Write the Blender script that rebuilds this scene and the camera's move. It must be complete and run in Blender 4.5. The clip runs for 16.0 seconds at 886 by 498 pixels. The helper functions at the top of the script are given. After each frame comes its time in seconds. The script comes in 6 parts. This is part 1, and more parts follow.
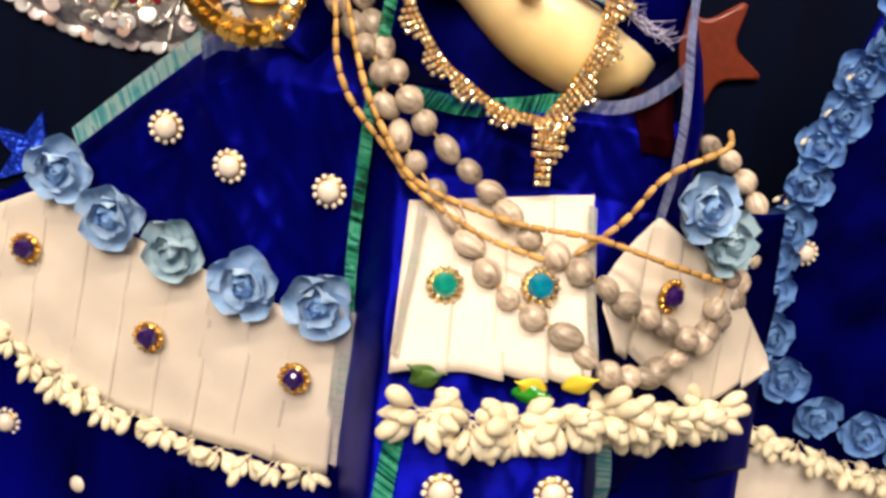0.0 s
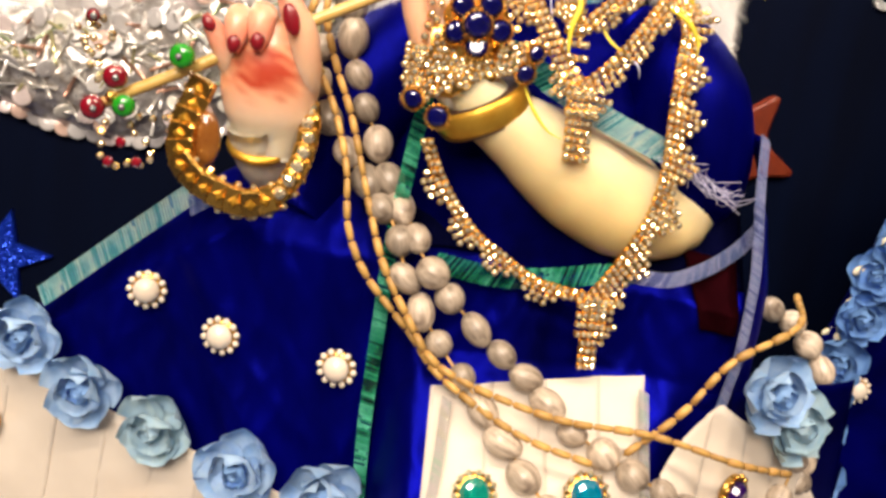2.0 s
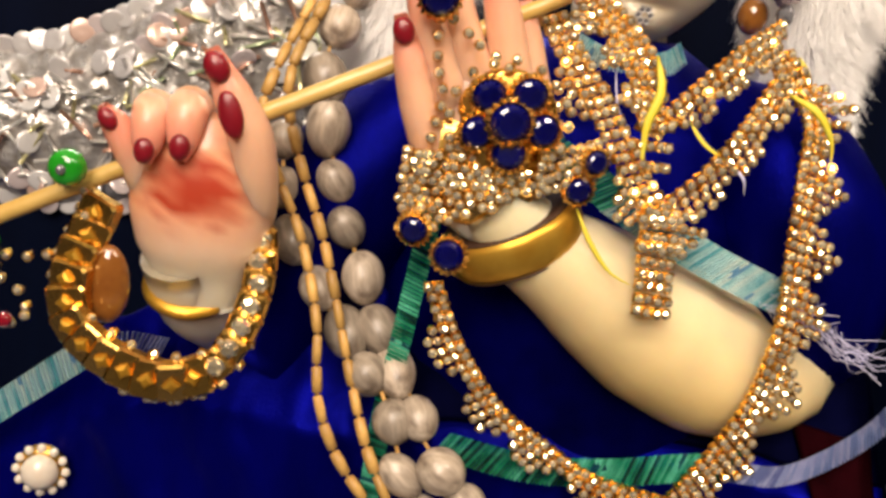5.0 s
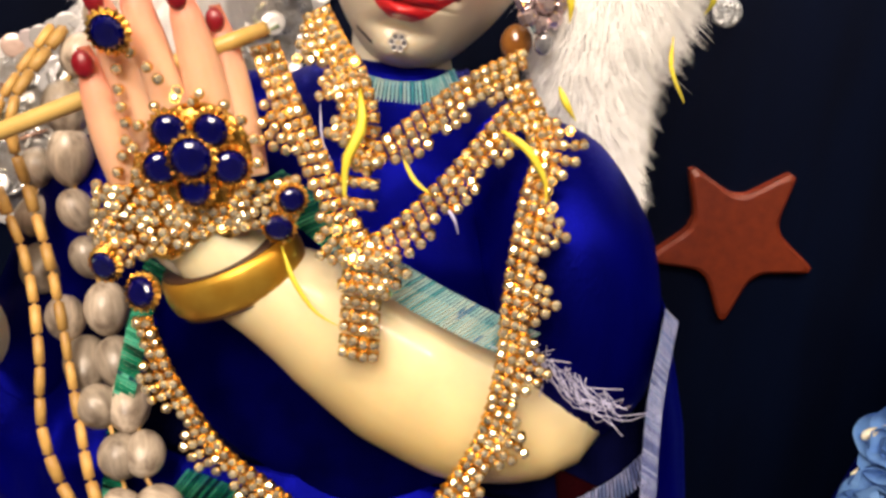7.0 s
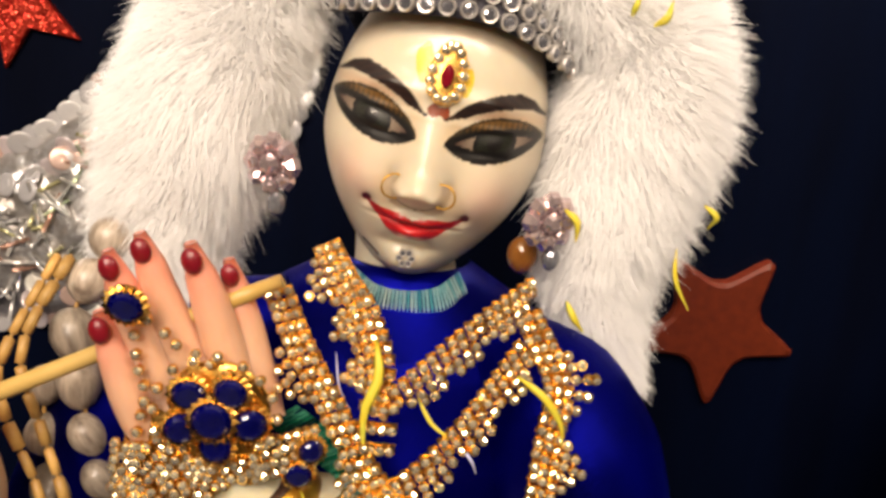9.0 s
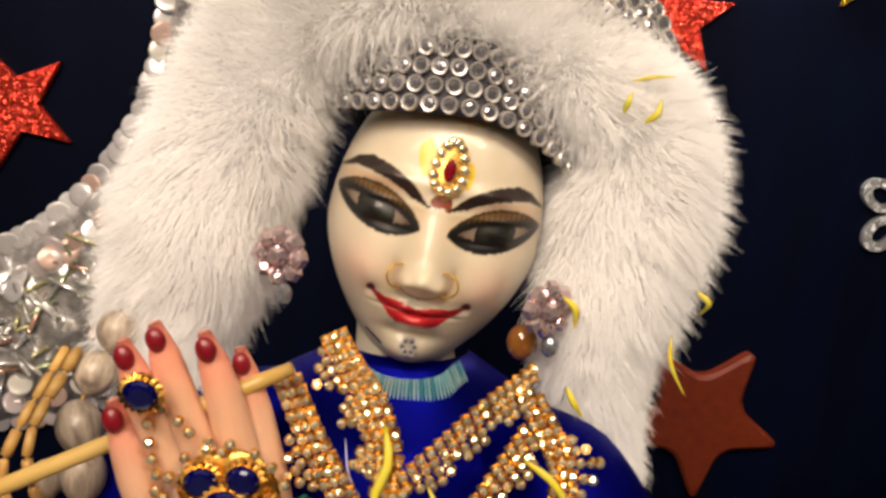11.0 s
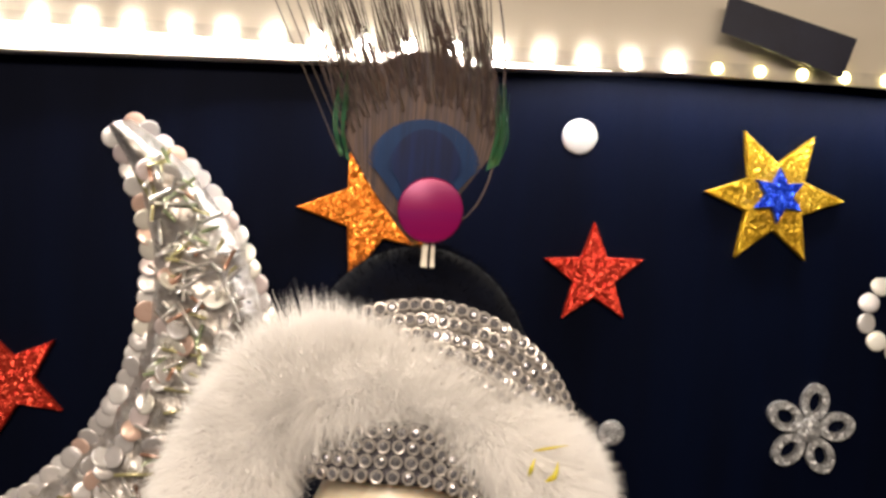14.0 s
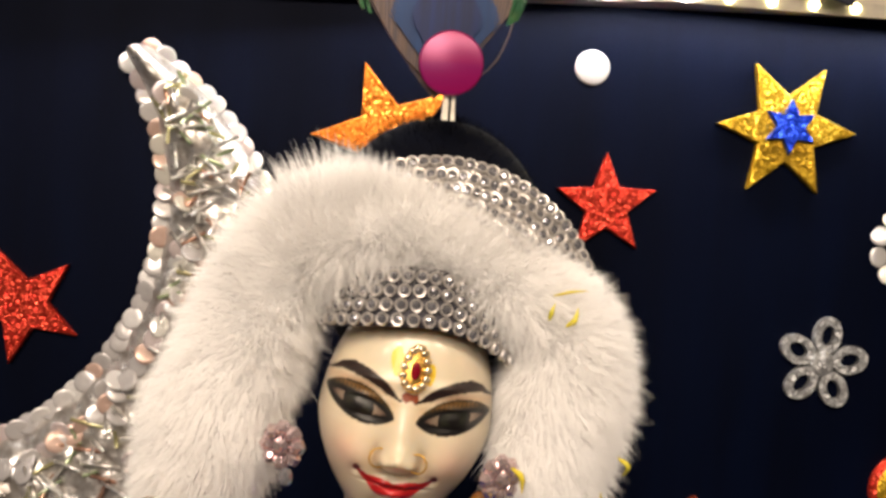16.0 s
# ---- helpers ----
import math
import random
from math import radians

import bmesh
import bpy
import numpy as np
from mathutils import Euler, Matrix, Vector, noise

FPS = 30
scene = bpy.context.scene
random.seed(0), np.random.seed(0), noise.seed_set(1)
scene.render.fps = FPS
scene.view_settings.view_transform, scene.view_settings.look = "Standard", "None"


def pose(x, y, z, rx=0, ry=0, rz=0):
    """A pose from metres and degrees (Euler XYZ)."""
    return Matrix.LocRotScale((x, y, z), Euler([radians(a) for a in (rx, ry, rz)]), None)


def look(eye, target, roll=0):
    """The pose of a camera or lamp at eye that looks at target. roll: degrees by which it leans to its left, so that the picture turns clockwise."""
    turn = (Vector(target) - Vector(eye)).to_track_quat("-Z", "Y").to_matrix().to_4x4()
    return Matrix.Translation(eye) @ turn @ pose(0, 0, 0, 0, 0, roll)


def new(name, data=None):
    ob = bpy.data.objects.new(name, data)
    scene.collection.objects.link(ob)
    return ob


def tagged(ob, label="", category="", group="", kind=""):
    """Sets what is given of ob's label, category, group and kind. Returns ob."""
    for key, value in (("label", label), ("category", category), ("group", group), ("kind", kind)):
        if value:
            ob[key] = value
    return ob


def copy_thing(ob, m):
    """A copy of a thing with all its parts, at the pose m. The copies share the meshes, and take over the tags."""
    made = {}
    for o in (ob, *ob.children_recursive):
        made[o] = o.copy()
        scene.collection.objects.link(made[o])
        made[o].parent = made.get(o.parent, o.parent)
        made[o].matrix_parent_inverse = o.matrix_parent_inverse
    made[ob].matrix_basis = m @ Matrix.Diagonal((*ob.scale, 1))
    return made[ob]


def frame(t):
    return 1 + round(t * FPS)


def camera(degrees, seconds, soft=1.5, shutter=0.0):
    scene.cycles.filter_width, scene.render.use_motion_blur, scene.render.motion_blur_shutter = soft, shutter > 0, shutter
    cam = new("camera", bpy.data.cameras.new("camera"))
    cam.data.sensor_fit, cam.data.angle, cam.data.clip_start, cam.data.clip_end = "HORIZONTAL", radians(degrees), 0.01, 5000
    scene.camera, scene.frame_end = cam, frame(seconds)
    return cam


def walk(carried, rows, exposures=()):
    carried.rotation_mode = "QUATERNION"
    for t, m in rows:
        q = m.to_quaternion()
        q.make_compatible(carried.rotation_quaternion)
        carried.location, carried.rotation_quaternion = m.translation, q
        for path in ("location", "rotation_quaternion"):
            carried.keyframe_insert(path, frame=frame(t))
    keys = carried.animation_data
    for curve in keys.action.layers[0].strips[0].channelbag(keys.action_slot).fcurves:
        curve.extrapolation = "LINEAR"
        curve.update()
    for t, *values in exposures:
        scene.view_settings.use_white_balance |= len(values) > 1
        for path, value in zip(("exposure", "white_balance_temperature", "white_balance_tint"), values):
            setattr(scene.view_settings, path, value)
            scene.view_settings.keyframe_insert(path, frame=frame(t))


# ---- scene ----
cam = camera(49.0, 16.0, soft=3.1)
METRES, EYE, TILT, LEAN, TURN = 0.42, 0.33, -17.0, -7.3, -2.1
ROWS = [
    (0.0, 0.0, 0.0, 0.0, 0.0, 0.0, -0.0),
    (0.5, -0.0024, 0.069, 0.0105, -0.03, -0.09, -0.04),
    (1.0, -0.0097, 0.0684, 0.0423, -0.29, 0.24, -0.38),
    (1.5, -0.0194, 0.0766, 0.0833, -0.64, 0.72, -0.16),
    (2.0, -0.0246, 0.0881, 0.0991, -0.99, 0.87, -0.08),
    (2.5, -0.0244, 0.0969, 0.1285, -1.22, 1.06, 0.05),
    (3.0, -0.0427, 0.1124, 0.1495, -1.37, 1.37, 0.19),
    (5.5, -0.0072, 0.269, 0.1691, -0.79, 1.46, -0.66),
    (6.0, 0.0268, 0.2746, 0.1726, 0.14, 1.48, -0.88),
    (6.5, 0.076, 0.2693, 0.1833, 1.62, 1.52, -1.24),
    (7.0, 0.1042, 0.2621, 0.1829, 3.86, 1.41, -1.38),
    (7.5, 0.1101, 0.2698, 0.1981, 3.87, 1.34, -1.2),
    (8.0, 0.1067, 0.272, 0.2159, 3.02, 1.19, -0.93),
    (8.5, 0.0982, 0.2564, 0.2683, 2.36, 0.71, -0.34),
    (11.0, 0.0742, 0.2445, 0.2636, 0.13, 6.84, 0.81),
    (11.5, 0.0745, 0.2235, 0.2559, -0.08, 9.68, 1.56),
    (12.0, 0.0743, 0.2151, 0.2412, -0.11, 10.76, 1.95),
    (12.5, 0.0845, 0.1964, 0.2438, -0.23, 11.56, 2.36),
    (13.0, 0.0816, 0.164, 0.2783, -0.56, 12.46, 2.93),
    (13.5, 0.0783, 0.1411, 0.3092, -1.0, 13.03, 3.44),
    (14.0, 0.0885, 0.1237, 0.3507, -1.45, 14.03, 3.9),
    (14.5, 0.0909, 0.1116, 0.3668, -1.52, 14.85, 4.1),
    (15.0, 0.0934, 0.0928, 0.3456, -1.48, 15.32, 4.12),
    (15.5, 0.0821, 0.1103, 0.304, -1.3, 15.85, 3.95),
    (16.0, 0.0756, 0.1419, 0.2696, -1.25, 15.29, 3.65),
]
walk(cam, [(t, pose(0, 0, EYE, TILT, LEAN, TURN) @ pose(METRES * x, METRES * y, METRES * z, 90 + pitch, roll, yaw)) for t, x, y, z, yaw, pitch, roll in ROWS],
     exposures=[(0.0, 0.15), (3.0, 0.05), (5.5, -0.30), (7.0, -0.05), (8.5, -0.32), (11.0, -0.65), (12.5, -0.70), (14.0, -0.82), (16.0, -0.65)])

# ---- units: everything below is written in centimetres ----
S = 0.01
R = random.Random(7)

# ---- world and light ----
world = bpy.data.worlds.new("world")
scene.world = world
world.use_nodes = True
world.node_tree.nodes["Background"].inputs[0].default_value = (0.36, 0.34, 0.32, 1)
world.node_tree.nodes["Background"].inputs[1].default_value = 0.03


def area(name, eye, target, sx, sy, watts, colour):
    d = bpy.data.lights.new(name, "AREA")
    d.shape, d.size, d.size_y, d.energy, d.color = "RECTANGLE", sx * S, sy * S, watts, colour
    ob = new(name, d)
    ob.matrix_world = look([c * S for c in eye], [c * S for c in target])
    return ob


# light strip along the header behind the figures, shining down the board
area("header_strip_light", (3, 44.55, 51.25), (3, 44.75, 40), 46, 0.5, 0.8, (1.0, 0.95, 0.90))
# added, unseen light strip under the front edge of the shrine's canopy, and the room's ceiling lamp
area("assumed_front_strip_light", (3, 4, 63), (3, 28, 33), 60, 2.5, 2.5, (1.0, 0.81, 0.62))
area("room_ceiling_light", (-25, -85, 105), (3, 30, 30), 55, 55, 20.5, (1.0, 0.835, 0.70))


# ---- materials ----
def principled(name):
    m = bpy.data.materials.new(name)
    m.use_nodes = True
    return m, m.node_tree.nodes, m.node_tree.links, m.node_tree.nodes["Principled BSDF"]


def setp(b, **kw):
    for k, v in kw.items():
        b.inputs[k.replace("_", " ")].default_value = v


def mat(name, c1, c2=None, rough=0.5, metal=0.0, scale=300.0, bump=0.0, bump_scale=1500.0, coat=0.0, sheen=0.0,
        sss=0.0, stretch=(1, 1, 1), obrand=0.0, island=0.0, rough2=None, aniso=0.0, trans=0.0, spec=0.5, ior=1.5, tint=(1, 1, 1)):
    m, n, l, b = principled(name)
    c2 = c2 or tuple(v * 0.8 for v in c1)
    tc = n.new("ShaderNodeTexCoord")
    mp = n.new("ShaderNodeMapping")
    mp.inputs["Scale"].default_value = stretch
    l.new(tc.outputs["Object"], mp.inputs[0])
    nz = n.new("ShaderNodeTexNoise")
    nz.inputs["Scale"].default_value, nz.inputs["Detail"].default_value = scale, 6
    l.new(mp.outputs[0], nz.inputs["Vector"])
    rp = n.new("ShaderNodeMapRange")
    rp.inputs[1].default_value, rp.inputs[2].default_value = 0.3, 0.7
    l.new(nz.outputs[0], rp.inputs[0])
    mx = n.new("ShaderNodeMix")
    mx.data_type = "RGBA"
    mx.inputs[6].default_value, mx.inputs[7].default_value = (*c1, 1), (*c2, 1)
    l.new(rp.outputs[0], mx.inputs[0])
    col = mx.outputs[2]
    if obrand or island:
        src = n.new("ShaderNodeObjectInfo").outputs["Random"] if obrand else n.new("ShaderNodeNewGeometry").outputs["Random Per Island"]
        k = obrand or island
        r2 = n.new("ShaderNodeMapRange")
        r2.inputs[3].default_value, r2.inputs[4].default_value = 1 - k, 1 + k
        l.new(src, r2.inputs[0])
        hs = n.new("ShaderNodeHueSaturation")
        l.new(r2.outputs[0], hs.inputs["Value"])
        l.new(col, hs.inputs["Color"])
        col = hs.outputs[0]
    l.new(col, b.inputs["Base Color"])
    setp(b, Roughness=rough, Metallic=metal, IOR=ior)
    b.inputs["Coat Weight"].default_value, b.inputs["Coat Roughness"].default_value = coat, 0.08
    b.inputs["Sheen Weight"].default_value = sheen
    b.inputs["Anisotropic"].default_value = aniso
    b.inputs["Transmission Weight"].default_value = trans
    b.inputs["Specular IOR Level"].default_value = spec
    b.inputs["Specular Tint"].default_value = (*tint, 1)
    if sss:
        b.inputs["Subsurface Weight"].default_value, b.inputs["Subsurface Scale"].default_value = sss, 0.004
        b.inputs["Subsurface Radius"].default_value = (1.0, 0.7, 0.45)
    if rough2 is not None:
        r3 = n.new("ShaderNodeMapRange")
        r3.inputs[3].default_value, r3.inputs[4].default_value = rough, rough2
        l.new(nz.outputs[0], r3.inputs[0])
        l.new(r3.outputs[0], b.inputs["Roughness"])
    if bump:
        bn = n.new("ShaderNodeTexNoise")
        bn.inputs["Scale"].default_value, bn.inputs["Detail"].default_value = bump_scale, 4
        l.new(mp.outputs[0], bn.inputs["Vector"])
        bp = n.new("ShaderNodeBump")
        bp.inputs["Strength"].default_value, bp.inputs["Distance"].default_value = bump, 0.0006
        l.new(bn.outputs[0], bp.inputs["Height"])
        l.new(bp.outputs[0], b.inputs["Normal"])
    return m


def glitter(name, c1, c2, cell=1700.0, tilt=0.9, rough=0.3, metal=0.7):
    """Glitter foam: every flake has its own tilt and tone."""
    m, n, l, b = principled(name)
    tc = n.new("ShaderNodeTexCoord")
    vo = n.new("ShaderNodeTexVoronoi")
    vo.inputs["Scale"].default_value = cell
    l.new(tc.outputs["Object"], vo.inputs["Vector"])
    sub = n.new("ShaderNodeVectorMath")
    sub.operation = "SUBTRACT"
    sub.inputs[1].default_value = (0.5, 0.5, 0.5)
    l.new(vo.outputs["Color"], sub.inputs[0])
    sc = n.new("ShaderNodeVectorMath")
    sc.operation = "SCALE"
    sc.inputs["Scale"].default_value = tilt
    l.new(sub.outputs[0], sc.inputs[0])
    ge = n.new("ShaderNodeNewGeometry")
    ad = n.new("ShaderNodeVectorMath")
    l.new(sc.outputs[0], ad.inputs[0])
    l.new(ge.outputs["Normal"], ad.inputs[1])
    no = n.new("ShaderNodeVectorMath")
    no.operation = "NORMALIZE"
    l.new(ad.outputs[0], no.inputs[0])
    l.new(no.outputs[0], b.inputs["Normal"])
    mx = n.new("ShaderNodeMix")
    mx.data_type = "RGBA"
    mx.inputs[6].default_value, mx.inputs[7].default_value = (*c1, 1), (*c2, 1)
    sp = n.new("ShaderNodeSeparateColor")
    l.new(vo.outputs["Color"], sp.inputs[0])
    l.new(sp.outputs[1], mx.inputs[0])
    l.new(mx.outputs[2], b.inputs["Base Color"])
    setp(b, Roughness=rough, Metallic=metal)
    return m


def emissive(name, colour, strength):
    m, n, l, b = principled(name)
    setp(b, Base_Color=(*colour, 1), Roughness=0.4)
    b.inputs["Emission Color"].default_value, b.inputs["Emission Strength"].default_value = (*colour, 1), strength
    return m


def painted_stone():
    """Marble whose paint is a colour attribute of the mesh."""
    m, n, l, b = principled("painted_marble")
    at = n.new("ShaderNodeAttribute")
    at.attribute_name = "paint"
    tc = n.new("ShaderNodeTexCoord")
    nz = n.new("ShaderNodeTexNoise")
    nz.inputs["Scale"].default_value, nz.inputs["Detail"].default_value = 160, 6
    l.new(tc.outputs["Object"], nz.inputs["Vector"])
    r2 = n.new("ShaderNodeMapRange")
    r2.inputs[3].default_value, r2.inputs[4].default_value = 0.88, 1.1
    l.new(nz.outputs[0], r2.inputs[0])
    hs = n.new("ShaderNodeHueSaturation")
    l.new(r2.outputs[0], hs.inputs["Value"])
    l.new(at.outputs["Color"], hs.inputs["Color"])
    l.new(hs.outputs[0], b.inputs["Base Color"])
    setp(b, Roughness=0.36)
    b.inputs["Subsurface Weight"].default_value, b.inputs["Subsurface Scale"].default_value = 0.5, 0.005
    b.inputs["Subsurface Radius"].default_value = (1.0, 0.75, 0.5)
    b.inputs["Coat Weight"].default_value, b.inputs["Coat Roughness"].default_value = 0.35, 0.08
    return m


def threads(name, ramp, pitch):
    """Metallic woven trim: colour drifts between the ramp's tones along its length."""
    m, n, l, b = principled(name)
    tc = n.new("ShaderNodeTexCoord")
    nz = n.new("ShaderNodeTexNoise")
    nz.inputs["Scale"].default_value, nz.inputs["Detail"].default_value = 120, 3
    l.new(tc.outputs["Object"], nz.inputs["Vector"])
    isl = n.new("ShaderNodeNewGeometry")
    ad = n.new("ShaderNodeMath")
    ad.operation = "MULTIPLY_ADD"
    ad.inputs[1].default_value, ad.inputs[2].default_value = 0.35, -0.17
    l.new(isl.outputs["Random Per Island"], ad.inputs[0])
    a2 = n.new("ShaderNodeMath")
    l.new(ad.outputs[0], a2.inputs[0])
    l.new(nz.outputs[0], a2.inputs[1])
    cr = n.new("ShaderNodeValToRGB")
    for i, c in enumerate(ramp):
        e = cr.color_ramp.elements[i] if i < 2 else cr.color_ramp.elements.new(0.5)
        e.position, e.color = 0.3 + 0.4 * i / (len(ramp) - 1), (*c, 1)
    l.new(a2.outputs[0], cr.inputs[0])
    l.new(cr.outputs[0], b.inputs["Base Color"])
    setp(b, Roughness=0.24, Metallic=0.4)
    wv = n.new("ShaderNodeTexNoise")
    wv.inputs["Scale"].default_value = pitch
    l.new(tc.outputs["Object"], wv.inputs["Vector"])
    bp = n.new("ShaderNodeBump")
    bp.inputs["Strength"].default_value, bp.inputs["Distance"].default_value = 0.8, 0.0006
    l.new(wv.outputs[0], bp.inputs["Height"])
    l.new(bp.outputs[0], b.inputs["Normal"])
    return m


BLACK = mat("black_satin_board", (0.0009, 0.0030, 0.0145), (0.0005, 0.0016, 0.0080), rough=0.5, rough2=0.62, scale=60, spec=0.06, bump=0.06, bump_scale=900, stretch=(1, 1, 0.15))
WHITE_BOARD = mat("cream_painted_board", (0.78, 0.73, 0.64), (0.66, 0.60, 0.50), rough=0.5, scale=25, bump=0.1, bump_scale=300, stretch=(0.25, 1, 1))
PLASTER = mat("room_plaster", (0.55, 0.52, 0.47), (0.45, 0.42, 0.38), rough=0.8, scale=3, bump=0.1, bump_scale=60)
TABLE = mat("dark_cloth", (0.02, 0.02, 0.06), (0.012, 0.012, 0.04), rough=0.7, scale=80, sheen=0.3)
CARD = mat("dark_blue_card", (0.014, 0.018, 0.045), (0.008, 0.010, 0.03), rough=0.55, scale=90)
LED_ON = emissive("led_glow", (1.0, 0.93, 0.82), 120.0)
LED_SIDE = emissive("led_glow_warm", (1.0, 0.85, 0.35), 30.0)
TAPE = mat("led_tape", (0.66, 0.61, 0.52), rough=0.45, scale=200)
RED_G = glitter("red_glitter", (0.55, 0.012, 0.008), (0.9, 0.10, 0.05))
ORANGE_G = glitter("orange_glitter", (0.75, 0.16, 0.01), (0.95, 0.33, 0.04))
RUST = mat("rust_orange_foam", (0.19, 0.028, 0.007), (0.13, 0.018, 0.005), rough=0.42, scale=260, bump=0.12, bump_scale=2500, coat=0.15)
GOLD_G = glitter("gold_glitter", (0.50, 0.28, 0.01), (0.80, 0.52, 0.04))
BLUE_G = glitter("blue_glitter", (0.004, 0.02, 0.55), (0.02, 0.10, 0.9))
SILVER_G = glitter("silver_glitter", (0.30, 0.31, 0.32), (0.62, 0.63, 0.64), rough=0.4, metal=0.5)
SEQUIN = mat("sequin_film", (0.88, 0.86, 0.86), (0.80, 0.72, 0.74), rough=0.18, rough2=0.3, metal=0.3, scale=120, obrand=0.12, coat=0.4)
FOIL = mat("crinkled_silver_foil", (0.78, 0.77, 0.76), (0.36, 0.32, 0.28), rough=0.2, rough2=0.4, metal=0.7, scale=260, bump=1.0, bump_scale=380)
def pearly(m, tones):
    """Every piece takes its own tone, as iridescent film does."""
    n, l, b = m.node_tree.nodes, m.node_tree.links, m.node_tree.nodes["Principled BSDF"]
    cr = n.new("ShaderNodeValToRGB")
    cr.color_ramp.interpolation = "CONSTANT"
    for i, c in enumerate(tones):
        e = cr.color_ramp.elements[i] if i < 2 else cr.color_ramp.elements.new(0.5)
        e.position, e.color = i / len(tones), (*c, 1)
    l.new(n.new("ShaderNodeObjectInfo").outputs["Random"], cr.inputs[0])
    l.new(cr.outputs[0], b.inputs["Base Color"])


pearly(SEQUIN, [(0.90, 0.89, 0.88), (0.80, 0.70, 0.70), (0.88, 0.86, 0.78), (0.62, 0.60, 0.60), (0.92, 0.90, 0.92), (0.70, 0.50, 0.42), (0.86, 0.88, 0.84)])
BUGLE = mat("bugle_bead_glass", (0.88, 0.88, 0.85), (0.75, 0.72, 0.5), rough=0.12, metal=0.6, scale=150, obrand=0.3, coat=0.5)
pearly(BUGLE, [(0.90, 0.90, 0.86), (0.78, 0.74, 0.40), (0.92, 0.91, 0.90), (0.55, 0.66, 0.42), (0.86, 0.84, 0.80), (0.72, 0.56, 0.66), (0.62, 0.36, 0.26), (0.94, 0.93, 0.9)])
SATIN = mat("royal_blue_satin", (0.0012, 0.0018, 0.26), (0.0005, 0.0007, 0.040), metal=0.6, rough=0.3, rough2=0.5, scale=38, bump=0.2, bump_scale=2600, spec=0.26, tint=(0.10, 0.12, 1.0), stretch=(1, 1, 0.3))
SATIN2 = mat("deep_blue_satin", (0.0010, 0.0015, 0.17), (0.0005, 0.0006, 0.028), metal=0.6, rough=0.36, scale=42, bump=0.10, bump_scale=2600, spec=0.22, tint=(0.12, 0.14, 1.0))
MAROON = mat("maroon_lining", (0.012, 0.0008, 0.002), (0.006, 0.0005, 0.0015), rough=0.6, scale=80, spec=0.1, metal=0.5, tint=(0.5, 0.1, 0.1), bump=0.2, bump_scale=1500)
NAVY = mat("navy_lining", (0.001, 0.0014, 0.016), (0.0006, 0.0008, 0.007), rough=0.6, scale=80, spec=0.12, metal=0.6, tint=(0.1, 0.1, 0.6), bump=0.2, bump_scale=1500)
WHITE_CLOTH = mat("ivory_pleated_organza", (0.78, 0.70, 0.59), (0.69, 0.61, 0.51), rough=0.48, scale=60, bump=0.15, bump_scale=2600, sheen=0.25, sss=0.1)
TRIM_GREEN = threads("green_teal_metallic_trim", [(0.002, 0.05, 0.025), (0.006, 0.30, 0.15), (0.006, 0.10, 0.14), (0.15, 0.75, 0.50)], 4000)
TRIM_TEAL = threads("silver_teal_metallic_trim", [(0.10, 0.46, 0.52), (0.42, 0.74, 0.76), (0.16, 0.38, 0.60), (0.70, 0.86, 0.78)], 4000)
# lilac silver, with the blue it reflects put into its tones
TRIM_SILVER = threads("silver_lilac_trim_blue_reflection", [(0.14, 0.18, 0.42), (0.42, 0.46, 0.74), (0.20, 0.28, 0.55)], 4000)
TRIM_PEARL = threads("pearl_iridescent_trim", [(0.62, 0.60, 0.50), (0.75, 0.70, 0.72), (0.50, 0.66, 0.55)], 4000)
GOLD = mat("polished_gold", (0.83, 0.52, 0.14), (0.70, 0.40, 0.08), rough=0.2, rough2=0.34, metal=1.0, scale=400, bump=0.1, bump_scale=1200)
GOLD_PAINT = mat("gold_paint_on_marble", (0.70, 0.42, 0.06), (0.48, 0.24, 0.02), rough=0.3, rough2=0.45, metal=0.75, scale=180, bump=0.1, bump_scale=600)
CRYSTAL = mat("champagne_rhinestone", (1.0, 0.92, 0.72), (0.98, 0.80, 0.50), rough=0.06, metal=0.78, scale=900, obrand=0.35, coat=0.8)
CRYSTAL_W = mat("clear_rhinestone", (0.36, 0.36, 0.38), (0.16, 0.16, 0.19), rough=0.06, metal=0.6, scale=900, obrand=0.25, coat=0.8)
PINK_STONE = mat("pale_pink_crystal", (0.80, 0.64, 0.63), (0.60, 0.46, 0.50), rough=0.05, metal=0.75, scale=500, coat=0.8, obrand=0.15)
SILVER = mat("silver_setting", (0.76, 0.73, 0.70), (0.56, 0.53, 0.50), rough=0.3, metal=0.6, scale=400)
SAPPHIRE = mat("dark_blue_glass_stone", (0.0012, 0.002, 0.10), (0.0008, 0.001, 0.04), rough=0.05, scale=300, coat=1.0, spec=0.8)
AMETHYST = mat("dark_violet_glass_stone", (0.03, 0.004, 0.10), (0.015, 0.003, 0.06), rough=0.06, scale=300, coat=1.0, spec=0.8)
EMERALD = mat("green_glass_stone", (0.0, 0.28, 0.20), (0.0, 0.16, 0.14), rough=0.06, scale=300, coat=1.0, spec=0.8)
AQUA = mat("aqua_glass_stone", (0.0, 0.22, 0.34), (0.0, 0.12, 0.24), rough=0.06, scale=300, coat=1.0, spec=0.8)
RUBY = mat("ruby_glass_stone", (0.25, 0.006, 0.02), (0.15, 0.003, 0.01), rough=0.07, scale=300, coat=1.0, spec=0.8)
GREEN_STONE = mat("leaf_green_enamel", (0.02, 0.32, 0.02), (0.01, 0.2, 0.01), rough=0.1, scale=300, coat=1.0)
